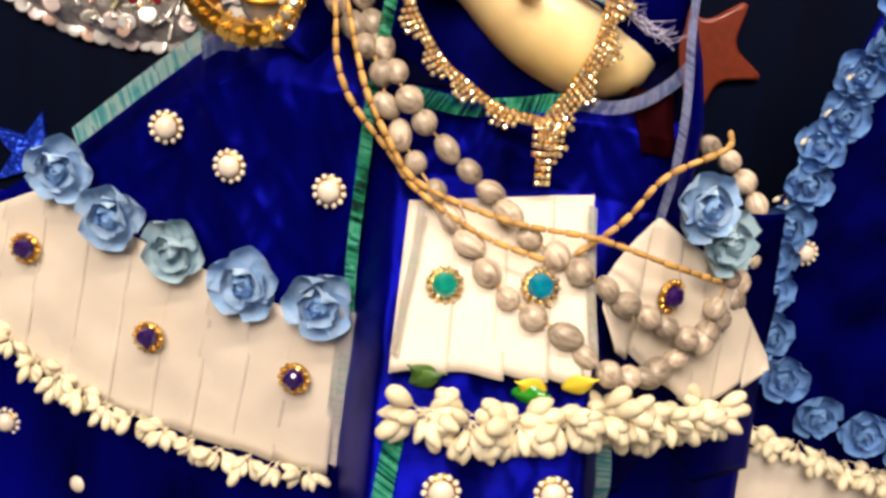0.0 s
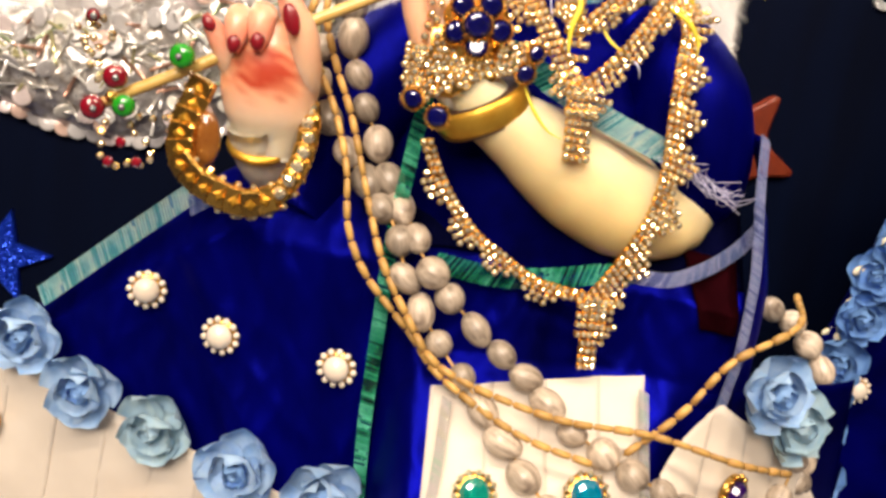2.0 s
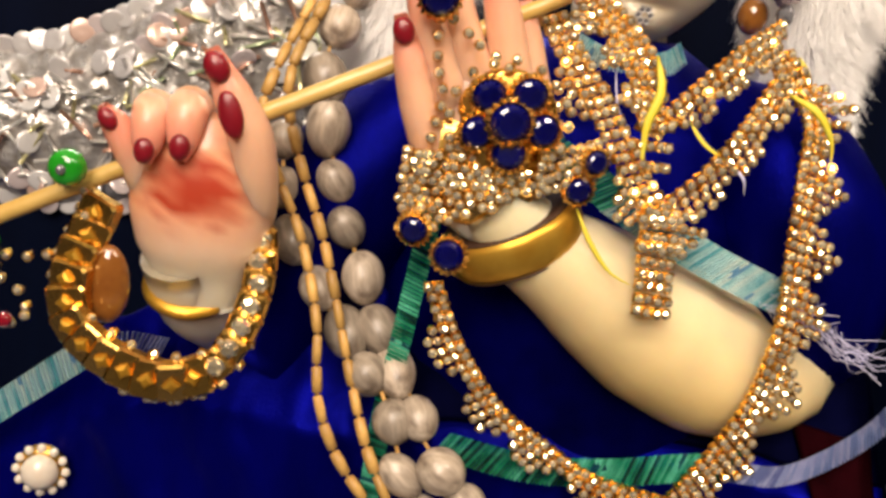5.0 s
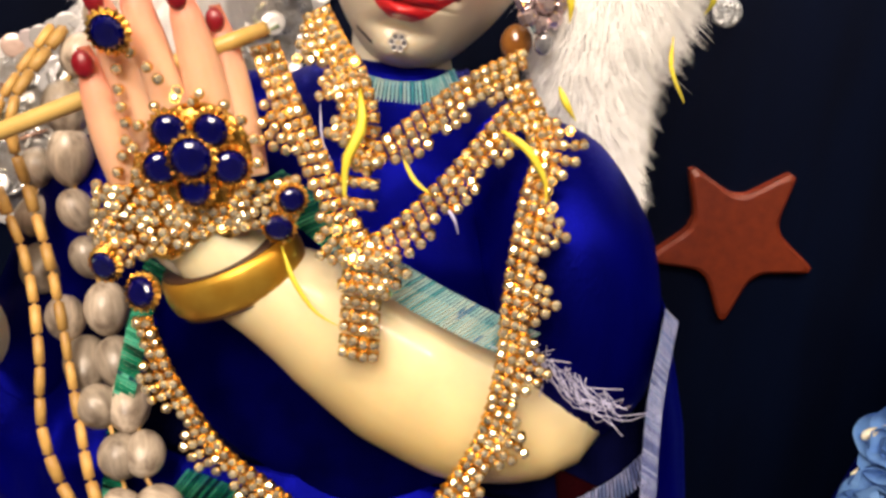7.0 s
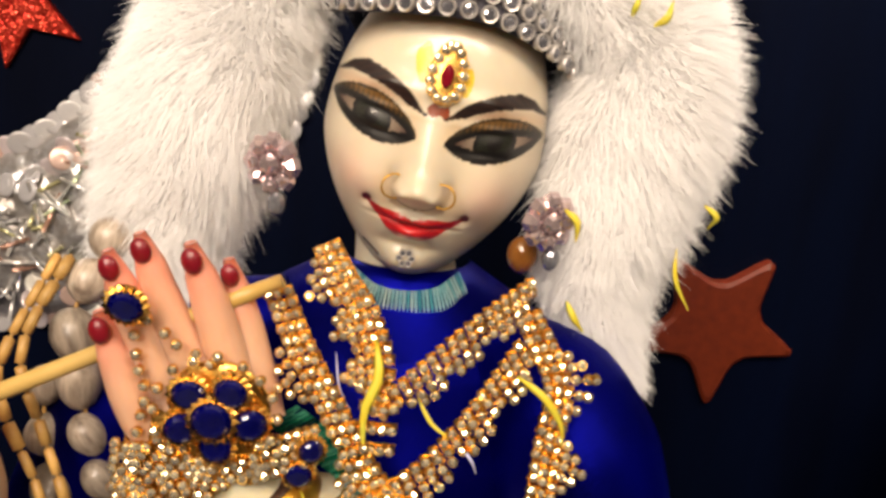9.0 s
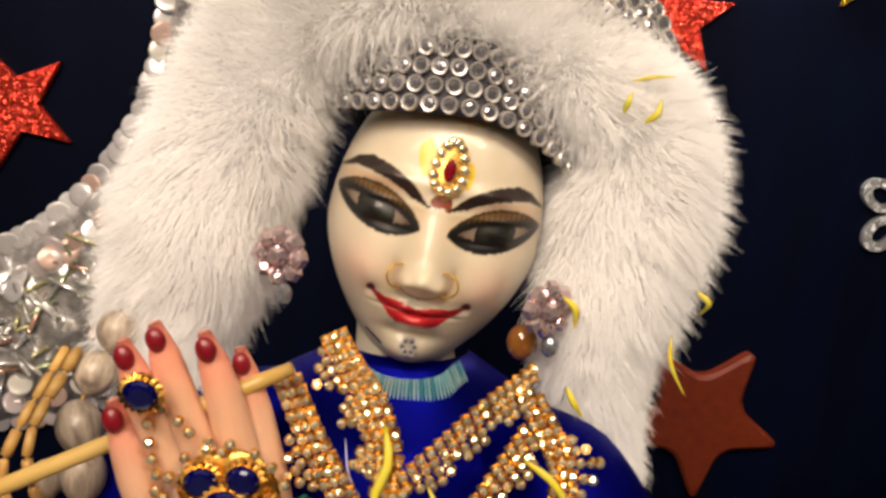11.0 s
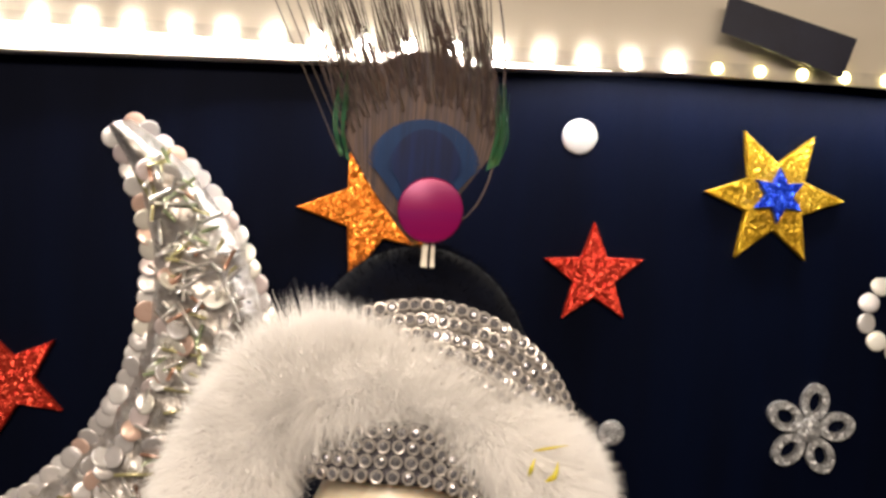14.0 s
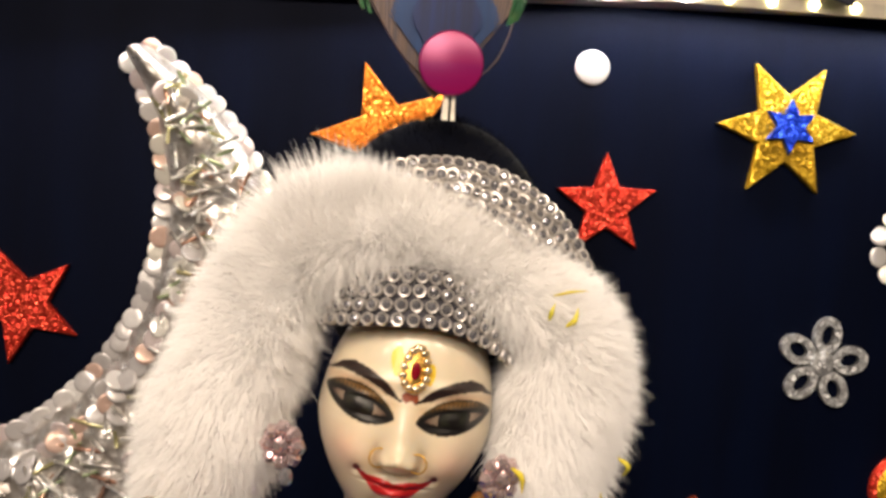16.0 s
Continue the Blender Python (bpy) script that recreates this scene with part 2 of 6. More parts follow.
PEARL = mat("cream_pearl", (0.84, 0.77, 0.66), (0.76, 0.66, 0.54), rough=0.22, scale=120, coat=0.6, sss=0.1)
SEED = mat("grey_job_tear_seed", (0.58, 0.49, 0.39), (0.16, 0.12, 0.09), rough=0.3, rough2=0.5, scale=620, obrand=0.42, coat=0.35, stretch=(1, 1, 0.2), bump=0.15, bump_scale=500)
STICK = mat("yellow_wood_bead", (0.60, 0.37, 0.11), (0.42, 0.23, 0.06), rough=0.45, scale=300, obrand=0.25, bump=0.2, bump_scale=900)
FLUTE = mat("yellow_painted_cane", (0.62, 0.42, 0.13), (0.46, 0.28, 0.06), rough=0.35, scale=150, coat=0.3, bump=0.1, bump_scale=500)
PETAL_BLUE = mat("pale_blue_paper", (0.20, 0.38, 0.68), (0.46, 0.62, 0.80), rough=0.62, scale=170, obrand=0.14, sss=0.12, bump=0.15, bump_scale=1400)
PETAL_HEART = mat("mid_blue_paper", (0.12, 0.28, 0.62), (0.26, 0.44, 0.72), rough=0.62, scale=170, obrand=0.14, sss=0.12, bump=0.15, bump_scale=1400)
PETAL_MINT = mat("pale_mint_paper", (0.42, 0.56, 0.60), (0.26, 0.44, 0.62), rough=0.62, scale=170, sss=0.12, bump=0.15, bump_scale=1400)
PETAL_DEEP = mat("blue_paper", (0.09, 0.22, 0.55), (0.16, 0.32, 0.62), rough=0.62, scale=170, obrand=0.2, bump=0.15, bump_scale=1400)
BUD = mat("cream_foam_bud", (0.83, 0.76, 0.57), (0.72, 0.62, 0.40), rough=0.5, scale=200, obrand=0.1, island=0.0, sss=0.15)
LEAF = mat("dark_green_paper_leaf", (0.03, 0.09, 0.02), (0.10, 0.20, 0.03), rough=0.5, scale=150)
FUR = mat("white_plush_fur", (0.985, 0.98, 0.975), (0.96, 0.955, 0.95), rough=0.7, scale=50, spec=0.2)
fur_n, fur_l = FUR.node_tree.nodes, FUR.node_tree.links
tr, ms = fur_n.new("ShaderNodeBsdfTranslucent"), fur_n.new("ShaderNodeMixShader")
tr.inputs[0].default_value, ms.inputs[0].default_value = (0.985, 0.98, 0.975, 1), 0.45
fur_l.new(fur_n["Principled BSDF"].outputs[0], ms.inputs[1])
fur_l.new(tr.outputs[0], ms.inputs[2])
fur_l.new(ms.outputs[0], fur_n["Material Output"].inputs[0])
UMBER = mat("dark_brown_paint", (0.06, 0.025, 0.010), (0.03, 0.012, 0.006), rough=0.5, scale=300)
VELVET = mat("navy_velvet", (0.0016, 0.003, 0.010), (0.0008, 0.0012, 0.004), rough=0.9, scale=120, sheen=0.015, spec=0.1)
CAPBACK = mat("dark_band_backing", (0.05, 0.045, 0.06), (0.03, 0.03, 0.04), rough=0.6, scale=300)
MAGENTA = mat("magenta_foil_disc", (0.26, 0.003, 0.075), (0.18, 0.004, 0.10), rough=0.3, metal=0.2, scale=90, stretch=(0.2, 1, 2.5))
FEATHER_BLUE = mat("peacock_blue_barbs", (0.003, 0.016, 0.095), (0.003, 0.009, 0.05), rough=0.4, metal=0.3, scale=200, stretch=(4, 1, 0.3))
FEATHER_TEAL = mat("peacock_teal_barbs", (0.003, 0.034, 0.125), (0.003, 0.022, 0.085), rough=0.4, metal=0.3, scale=200, stretch=(4, 1, 0.3))
FEATHER_BROWN = mat("peacock_bronze_barbs", (0.10, 0.06, 0.04), (0.05, 0.038, 0.05), rough=0.45, metal=0.2, scale=400, stretch=(4, 1, 0.3), island=0.4)
FEATHER_GREEN = mat("peacock_green_barbs", (0.02, 0.16, 0.07), (0.05, 0.12, 0.04), rough=0.4, metal=0.4, scale=300)
FEATHER_DARK = mat("peacock_dark_barbs", (0.085, 0.058, 0.042), (0.03, 0.024, 0.02), rough=0.5, scale=300, island=0.4)
QUILL = mat("pale_quill", (0.75, 0.70, 0.60), rough=0.4, scale=300)
YELLOW_BIT = mat("yellow_flower_petal", (0.75, 0.55, 0.02), (0.62, 0.60, 0.06), rough=0.55, scale=200)
THREAD = mat("pale_loose_thread", (0.58, 0.58, 0.84), rough=0.5, scale=200)
MARBLE = painted_stone()


# ---- mesh helpers ----
class Geo:
    def __init__(self):
        self.v, self.f, self.m = [], [], []

    def add(self, verts, faces, mi=0):
        o = len(self.v)
        self.v.extend(tuple(p) for p in verts)
        self.f.extend(tuple(i + o for i in q) for q in faces)
        self.m.extend([mi] * len(faces))
        return self


def mesh_of(name, g, mats, smooth=True, angle=None):
    me = bpy.data.meshes.new(name)
    me.from_pydata([(x * S, y * S, z * S) for x, y, z in g.v], [], g.f)
    for m in (mats if isinstance(mats, (list, tuple)) else [mats]):
        me.materials.append(m)
    if any(g.m):
        me.polygons.foreach_set("material_index", g.m)
    me.polygons.foreach_set("use_smooth", [smooth] * len(g.f))
    me.update()
    return me


def ob_of(name, g, mats, parent=None, label="", smooth=True, m=None):
    me = g if isinstance(g, bpy.types.Mesh) else mesh_of(name, g, mats, smooth)
    ob = new(name, me)
    if m is not None:
        ob.matrix_basis = m
    if parent is not None:
        ob.parent = parent
    if label:
        ob["label"] = label
    return ob


def thing(name, label, category, group="", kind="", m=None):
    ob = new(name)
    ob.empty_display_size = 0.01
    if m is not None:
        ob.matrix_basis = m
    return tagged(ob, label, category, group, kind)


def P(x, y, z, rx=0, ry=0, rz=0):
    return pose(x * S, y * S, z * S, rx, ry, rz)


def lerp(table, x):
    return float(np.interp(x, [a for a, _ in table], [b for _, b in table]))


def spline(pts, n):
    """n points evenly along a smooth curve through pts."""
    p = np.array(pts, float)
    q = np.vstack([2 * p[0] - p[1], p, 2 * p[-1] - p[-2]])
    out = []
    for i in range(1, len(q) - 2):
        for k in range(16):
            t = k / 16
            a, b, c, d = q[i - 1], q[i], q[i + 1], q[i + 2]
            out.append(0.5 * (2 * b + (c - a) * t + (2 * a - 5 * b + 4 * c - d) * t * t + (3 * b - a - 3 * c + d) * t ** 3))
    out.append(p[-1])
    out = np.array(out)
    d = np.r_[0, np.cumsum(np.linalg.norm(np.diff(out, axis=0), axis=1))]
    return np.c_[[np.interp(np.linspace(0, d[-1], n), d, out[:, k]) for k in range(3)]].T


def length(pts):
    p = spline(pts, 60)
    return float(np.linalg.norm(np.diff(p, axis=0), axis=1).sum())


def tube(g, pts, radii, seg=10, mi=0, flat=1.0, cap=True):
    p = np.array(pts, float)
    n = len(p)
    r = np.interp(np.linspace(0, 1, n), np.linspace(0, 1, len(radii)), radii) if hasattr(radii, "__len__") else np.full(n, radii)
    t = np.gradient(p, axis=0)
    t /= np.linalg.norm(t, axis=1)[:, None] + 1e-9
    up = np.array((0, 1.0, 0))
    vs, fs = [], []
    for i in range(n):
        a = np.cross(t[i], up)
        if np.linalg.norm(a) < 1e-3:
            a = np.array((1.0, 0, 0))
        a /= np.linalg.norm(a)
        b = np.cross(a, t[i])
        for k in range(seg):
            w = 2 * math.pi * k / seg
            vs.append(p[i] + r[i] * (math.cos(w) * a + flat * math.sin(w) * b))
    for i in range(n - 1):
        for k in range(seg):
            k2 = (k + 1) % seg
            fs.append((i * seg + k, i * seg + k2, (i + 1) * seg + k2, (i + 1) * seg + k))
    if cap:
        fs.append(tuple(range(seg)))
        fs.append(tuple((n - 1) * seg + k for k in reversed(range(seg))))
    return g.add(vs, fs, mi)


def ball(g, c, r, seg=12, rings=8, mi=0, rot=None):
    r = (r, r, r) if not hasattr(r, "__len__") else r
    vs = [(0, 0, -r[2])]
    for i in range(1, rings):
        a = math.pi * i / rings - math.pi / 2
        for k in range(seg):
            w = 2 * math.pi * k / seg
            vs.append((r[0] * math.cos(a) * math.cos(w), r[1] * math.cos(a) * math.sin(w), r[2] * math.sin(a)))
    vs.append((0, 0, r[2]))
    if rot is not None:
        vs = [rot @ Vector(v) for v in vs]
    vs = [(v[0] + c[0], v[1] + c[1], v[2] + c[2]) for v in vs]
    fs = [(0, 1 + (k + 1) % seg, 1 + k) for k in range(seg)]
    for i in range(rings - 2):
        for k in range(seg):
            a, b = 1 + i * seg + k, 1 + i * seg + (k + 1) % seg
            fs.append((a, b, b + seg, a + seg))
    e, o = len(vs) - 1, 1 + (rings - 2) * seg
    fs += [(e, o + k, o + (k + 1) % seg) for k in range(seg)]
    return g.add(vs, fs, mi)


def lathe(g, prof, seg=12, mi=0, axis="y"):
    """prof: (radius, height) rows, turned round -y (towards the viewer) or z."""
    vs, fs = [], []
    for r, h in prof:
        for k in range(seg):
            w = 2 * math.pi * k / seg
            vs.append((r * math.cos(w), -h, r * math.sin(w)) if axis == "y" else (r * math.cos(w), r * math.sin(w), h))
    for i in range(len(prof) - 1):
        for k in range(seg):
            k2 = (k + 1) % seg
            fs.append((i * seg + k, i * seg + k2, (i + 1) * seg + k2, (i + 1) * seg + k))
    fs.append(tuple((len(prof) - 1) * seg + k for k in range(seg)))
    return g.add(vs, fs, mi)


def sheet(g, fn, nu, nv, thick=0.0, mi=0):
    """A grid fn(u, v), u and v from 0 to 1, with a back side at y + thick."""
    vs = [fn(i / nu, j / nv) for j in range(nv + 1) for i in range(nu + 1)]
    w = nu + 1
    fs = [(j * w + i, j * w + i + 1, (j + 1) * w + i + 1, (j + 1) * w + i) for j in range(nv) for i in range(nu)]
    if thick:
        o = len(vs)
        vs += [(x, y + thick, z) for x, y, z in vs]
        fs += [tuple(reversed([k + o for k in q])) for q in list(fs)]
        rim = [i for i in range(w)] + [j * w + nu for j in range(1, nv + 1)] + [nv * w + i for i in reversed(range(nu))] + [j * w for j in reversed(range(1, nv))]
        fs += [(rim[(k + 1) % len(rim)], rim[k], rim[k] + o, rim[(k + 1) % len(rim)] + o) for k in range(len(rim))]
    return g.add(vs, fs, mi)


def block(g, x0, x1, y0, y1, z0, z1, mi=0, b=0.0):
    """A box with edges cut back by b."""
    vs, fs = [], []
    if b <= 0:
        vs = [(x, y, z) for x in (x0, x1) for y in (y0, y1) for z in (z0, z1)]
        fs = [(0, 1, 3, 2), (4, 6, 7, 5), (0, 4, 5, 1), (2, 3, 7, 6), (0, 2, 6, 4), (1, 5, 7, 3)]
    else:
        ring = [(x0 + b, z0), (x1 - b, z0), (x1, z0 + b), (x1, z1 - b), (x1 - b, z1), (x0 + b, z1), (x0, z1 - b), (x0, z0 + b)]
        cx, cz = (x0 + x1) / 2, (z0 + z1) / 2
        inner = [(x + (b if x < cx else -b) * 0.7, z + (b if z < cz else -b) * 0.7) for x, z in ring]
        for y, rr in ((y0, inner), (y0 + b, ring), (y1 - b, ring), (y1, inner)):
            vs += [(x, y, z) for x, z in rr]
        for i in range(3):
            fs += [(i * 8 + k, i * 8 + (k + 1) % 8, (i + 1) * 8 + (k + 1) % 8, (i + 1) * 8 + k) for k in range(8)]
        fs += [tuple(reversed(range(8))), tuple(range(24, 32))]
    return g.add(vs, fs, mi)


def prism(g, outline, y0, y1, bev=0.0, mi=0):
    """An outline in x, z pushed from y1 (back) to y0 (front), its front edge eased by bev."""
    n = len(outline)
    cx, cz = sum(p[0] for p in outline) / n, sum(p[1] for p in outline) / n
    k = 1 - bev
    small = [(cx + (x - cx) * k, cz + (z - cz) * k) for x, z in outline]
    vs = [(x, y1, z) for x, z in outline] + [(x, y0 + (bev * 1.2 if bev else 0), z) for x, z in outline] + [(x, y0, z) for x, z in small] + [(cx, y0, cz)]
    fs = []
    for a in (0, 1):
        fs += [(a * n + i, a * n + (i + 1) % n, (a + 1) * n + (i + 1) % n, (a + 1) * n + i) for i in range(n)]
    fs += [(2 * n + i, 2 * n + (i + 1) % n, 3 * n) for i in range(n)]
    return g.add(vs, fs, mi)


# ---- the shrine: back board, header with its light strip, table, canopy, room ----
WALL = 46.0


def setting(name, g, m, label, category):
    return tagged(ob_of(name, g, m, smooth=False), label, category, kind="structure")


setting("wall_back", block(Geo(), -45, 55, WALL, WALL + 1.15, 10, 53.4), BLACK, "matt black board behind the figures", "wall")
setting("wall_header", prism(Geo(), [(-45, 48.75), (55, 53.2), (55, 55.5), (-45, 55.5)], WALL - 1.2, WALL - 0.004), WHITE_BOARD, "cream painted header board with a sloping lower edge, above the black backing", "wall")
setting("trim_header", block(Geo(), -45, 55, WALL - 2.0, WALL + 1.2, 55.5, 60, b=0.2), WHITE_BOARD, "cream wooden moulding along the header's top", "trim")
setting("ceiling_canopy", block(Geo(), -45, 55, 2, WALL + 1.2, 66, 67.5), WHITE_BOARD, "cream board closing the shrine above", "ceiling")
setting("wall_left", block(Geo(), -46.2, -45, 2, WALL + 1.2, 10, 66), BLACK, "black side board of the shrine", "wall")
setting("wall_right", block(Geo(), 55, 56.2, 2, WALL + 1.2, 10, 66), BLACK, "black side board of the shrine", "wall")
setting("wall_header_upper", block(Geo(), -45, 55, WALL - 0.5, WALL + 1.2, 60, 66), WHITE_BOARD, "cream board above the moulding", "wall")
setting("shrine_table", block(Geo(), -60, 70, -12, WALL + 1.2, 6, 10, b=0.5), TABLE, "dark cloth-covered shrine table", "table")
setting("floor", block(Geo(), -200, 200, -260, 60, -75, -70), PLASTER, "plain room floor", "floor")
setting("wall_room_behind", block(Geo(), -200, 200, -262, -260, -70, 180), PLASTER, "plain wall behind the viewer", "wall")
setting("wall_room_left", block(Geo(), -202, -200, -260, 60, -70, 180), PLASTER, "plain side wall of the room", "wall")
setting("wall_room_right", block(Geo(), 200, 202, -260, 60, -70, 180), PLASTER, "plain side wall of the room", "wall")
setting("wall_room_end", block(Geo(), -200, 200, 60, 62, -70, 180), PLASTER, "plain wall behind the shrine", "wall")
setting("ceiling", block(Geo(), -200, 200, -260, 60, 180, 182), PLASTER, "plain room ceiling", "ceiling")

strip = thing("light_strip", "lit warm-white light strip taped along the header's lower edge", "light strip")
ob_of("tape", prism(Geo(), [(-30, 50.97), (40, 51.60), (40, 52.12), (-30, 51.49)], WALL - 1.26, WALL - 1.203), TAPE, strip, smooth=False)
led = mesh_of("led", lathe(Geo(), [(0.27, 0), (0.27, 0.06), (0.22, 0.13), (0.10, 0.16)], 18), LED_ON)
led2 = mesh_of("led", lathe(Geo(), [(0.20, 0), (0.20, 0.05), (0.15, 0.10), (0.06, 0.12)], 14), LED_SIDE)
for i in range(28):
    x = -9.77 - 1.69 * 8 + 1.69 * i
    ob_of("led", led if x < 14.5 else led2, None, strip, m=P(x * 0.97 + 0.07, WALL - 1.26, 51.52 + 0.009 * x, 0, -0.5, 0))
tagged(ob_of("loose_card", prism(Geo(), [(15.1, 54.15), (20.0, 53.0), (19.55, 51.55), (14.9, 52.85)], WALL - 2.2, WALL - 2.06), CARD, smooth=False),
       "dark blue strip of card hanging loose over the header", "card")


# ---- decorations on the black board ----
def star_outline(cx, cz, ro, ri, n, turn):
    return [(cx + (ro if k % 2 == 0 else ri) * math.cos(radians(turn + 180 * k / n)), cz + (ro if k % 2 == 0 else ri) * math.sin(radians(turn + 180 * k / n))) for k in range(2 * n)]


def eased(pts, times):
    """Corners cut back, as on soft foam."""
    for _ in range(times):
        out = []
        for i, (x, z) in enumerate(pts):
            x2, z2 = pts[(i + 1) % len(pts)]
            out += [(x * 0.85 + x2 * 0.15, z * 0.85 + z2 * 0.15), (x * 0.15 + x2 * 0.85, z * 0.15 + z2 * 0.85)]
        pts = out
    return pts


def star(cx, cz, ro, turn, m, label, ri=0.42, n=5, thick=0.35):
    if m is RUST:
        return tagged(ob_of("star", prism(Geo(), eased(star_outline(cx, cz, ro * 1.03, ro * 0.45, n, turn), 3), WALL - 0.6, WALL - 0.01, 0.09), m, smooth=False), label, "star", "stars on the backing")
    return tagged(ob_of("star", prism(Geo(), star_outline(cx, cz, ro, ro * ri, n, turn), WALL - thick, WALL - 0.01, 0.06), m, smooth=False), label, "star", "stars on the backing")


star(-10.18, 38.35, 2.25, 45, RED_G, "red glitter foam star on the black board")
star(11.37, 43.6, 2.05, 93, RED_G, "red glitter foam star on the black board")
star(2.8, 45.6, 2.9, 111, ORANGE_G, "orange glitter foam star partly behind the feather")
star(14.3, 30.0, 3.15, 130, RUST, "large rust-orange foam star on the black board")
star(-16.4, 21.5, 2.2, 5, BLUE_G, "blue glitter foam star low on the black board")
ys = thing("star", "six-pointed gold glitter star with a blue star on it", "star", "stars on the backing")
ob_of("gold_star", prism(Geo(), star_outline(18.25, 47.1, 2.8, 1.3, 6, 0), WALL - 0.35, WALL - 0.01, 0.05), GOLD_G, ys, smooth=False)
ob_of("blue_star", prism(Geo(), star_outline(18.3, 47.15, 1.08, 0.55, 6, 30), WALL - 0.6, WALL - 0.35, 0.05), BLUE_G, ys, "small blue glitter star", smooth=False)

tagged(ob_of("sequin_dot", lathe(Geo(), [(0.68, 0), (0.68, 0.06), (0.6, 0.10), (0.2, 0.07)], 24), SEQUIN, m=P(10.46, WALL, 48.85)), "round pearly sequin stuck on the black board", "sequin")

fl = thing("flower_cutout", "silver glitter flower cut-out with five looped petals", "flower")
pet = Geo()
ring = []
for k in range(20):
    w = 2 * math.pi * k / 20
    ring.append((math.cos(w), math.sin(w)))
vs = [(1.12 + 0.74 * c, y, 0.56 * s) for y in (-0.25, 0) for c, s in ring] + [(1.12 + 0.40 * c, y, 0.26 * s) for y in (-0.25, 0) for c, s in ring]
fs = []
for k in range(20):
    k2 = (k + 1) % 20
    fs += [(k, k2, 40 + k2, 40 + k), (20 + k, 20 + k2, k2, k), (40 + k, 40 + k2, 60 + k2, 60 + k)]
pet.add(vs, fs)
petal_me = mesh_of("petal", pet, SILVER_G, smooth=False)
for k in range(5):
    ob_of("petal", petal_me, None, fl, m=P(20.45, WALL - 0.01 - 0.012 * k, 38.05, 0, -(82 + 72 * k), 0))
ob_of("middle", lathe(Geo(), [(0.5, 0), (0.5, 0.28), (0.42, 0.33)], 20), SILVER_G, fl, m=P(20.45, WALL, 38.05))

disc_me = mesh_of("sequin", lathe(Geo(), [(0.41, 0), (0.41, 0.025), (0.34, 0.055), (0.07, 0.03)], 16), SEQUIN)


def sequin_ring(cx, cz, r, n, label):
    t = thing("sequin_ring", label, "sequin ring", "sequin rings on the backing")
    for k in range(n):
        w = 2 * math.pi * k / n
        ob_of("sequin", disc_me, None, t, m=P(cx + r * math.cos(w), WALL - 0.02 - 0.05 * (k % 2), cz + r * math.sin(w), R.uniform(-14, 14), 0, R.uniform(-14, 14)))


sequin_ring(23.9, 42.8, 1.45, 11, "ring of pearly sequins on the black board")
tagged(ob_of("sequin_dot", lathe(Geo(), [(0.50, 0), (0.50, 0.06), (0.44, 0.10), (0.2, 0.07)], 24), SILVER_G, m=P(12.6, WALL, 37.5)), "small round silver spangle stuck on the black board", "sequin")
brd = thing("round_brooch", "round gold brooch with a red rim on the black board", "brooch", m=P(24.3, WALL, 33.2))
ob_of("rim", lathe(Geo(), [(1.45, 0), (1.45, 0.2), (1.25, 0.25)], 30), RED_G, brd, "red glitter rim")
ob_of("face", lathe(Geo(), [(1.22, 0.2), (1.1, 0.36), (0.4, 0.45)], 30), GOLD_G, brd, "gold glitter middle")
sequin_ring(24.75, 47.3, 1.45, 11, "ring of pearly sequins on the black board")

# the silver crescent: outer circle minus an off-centre inner one
moon = thing("crescent_moon", "silver crescent moon covered in foil, bugle beads and sequins", "moon")
OC, OR_, IC, IR = (-11.8, 38.5), 11.2, (-14.9, 42.05), 9.8


def moon_pt(u, v):
    """u along the crescent from its upper tip to its other tip, v from inner to outer edge."""
    a = radians(60 + (-195 - 60) * u)
    ox, oz = OC[0] + OR_ * math.cos(a), OC[1] + OR_ * math.sin(a)
    b = math.atan2(oz - IC[1], ox - IC[0])
    ix, iz = IC[0] + IR * math.cos(b), IC[1] + IR * math.sin(b)
    x, z = ix + (ox - ix) * v, iz + (oz - iz) * v
    return x, WALL - 0.25 - 1.1 * math.sin(math.pi * v) ** 0.7 - 0.22 * noise.noise((x * 1.3, z * 1.3, 0.3)) - 0.16 * abs(noise.noise((x * 3.1, z * 3.1, 1.7))), z


ob_of("foil", sheet(Geo(), moon_pt, 220, 26), FOIL, moon, "crinkled silver foil", smooth=True)
for v, n in ((-0.03, 60), (1.0, 80)):
    for k in range(n):
        x, y, z = moon_pt((k + 0.3) / n, v)
        ob_of("sequin", disc_me, None, moon, m=P(x + R.uniform(-.06, .06), WALL - 0.30 - 0.06 * (k % 2), z + R.uniform(-.06, .06), R.uniform(-20, 20), 0, R.uniform(-20, 20)))
        if v < 0 and 0.18 < k / n < 0.5:
            x, y, z = moon_pt((k + 0.8) / n, 0.17)
            ob_of("sequin", disc_me, None, moon, m=P(x, y - 0.10, z, R.uniform(-25, 25), 0, R.uniform(-25, 25)))
bug_me = [mesh_of("bugle_bead", tube(Geo(), [(0, 0, -h), (0, 0, h)], 0.075, 7), BUGLE) for h in (0.30, 0.48, 0.7)]
for k in range(330):
    u, v = 0.04 + R.random() * 0.76, R.uniform(0.15, 0.85)
    p0 = Vector(moon_pt(u, v))
    w = R.uniform(0, math.pi)
    q = Vector((math.cos(w), R.uniform(-.3, .3), math.sin(w)))
    ob_of("bugle_bead", bug_me[k % 3], None, moon, m=P(p0.x, p0.y - 0.16, p0.z) @ q.to_track_quat("Z", "Y").to_matrix().to_4x4())
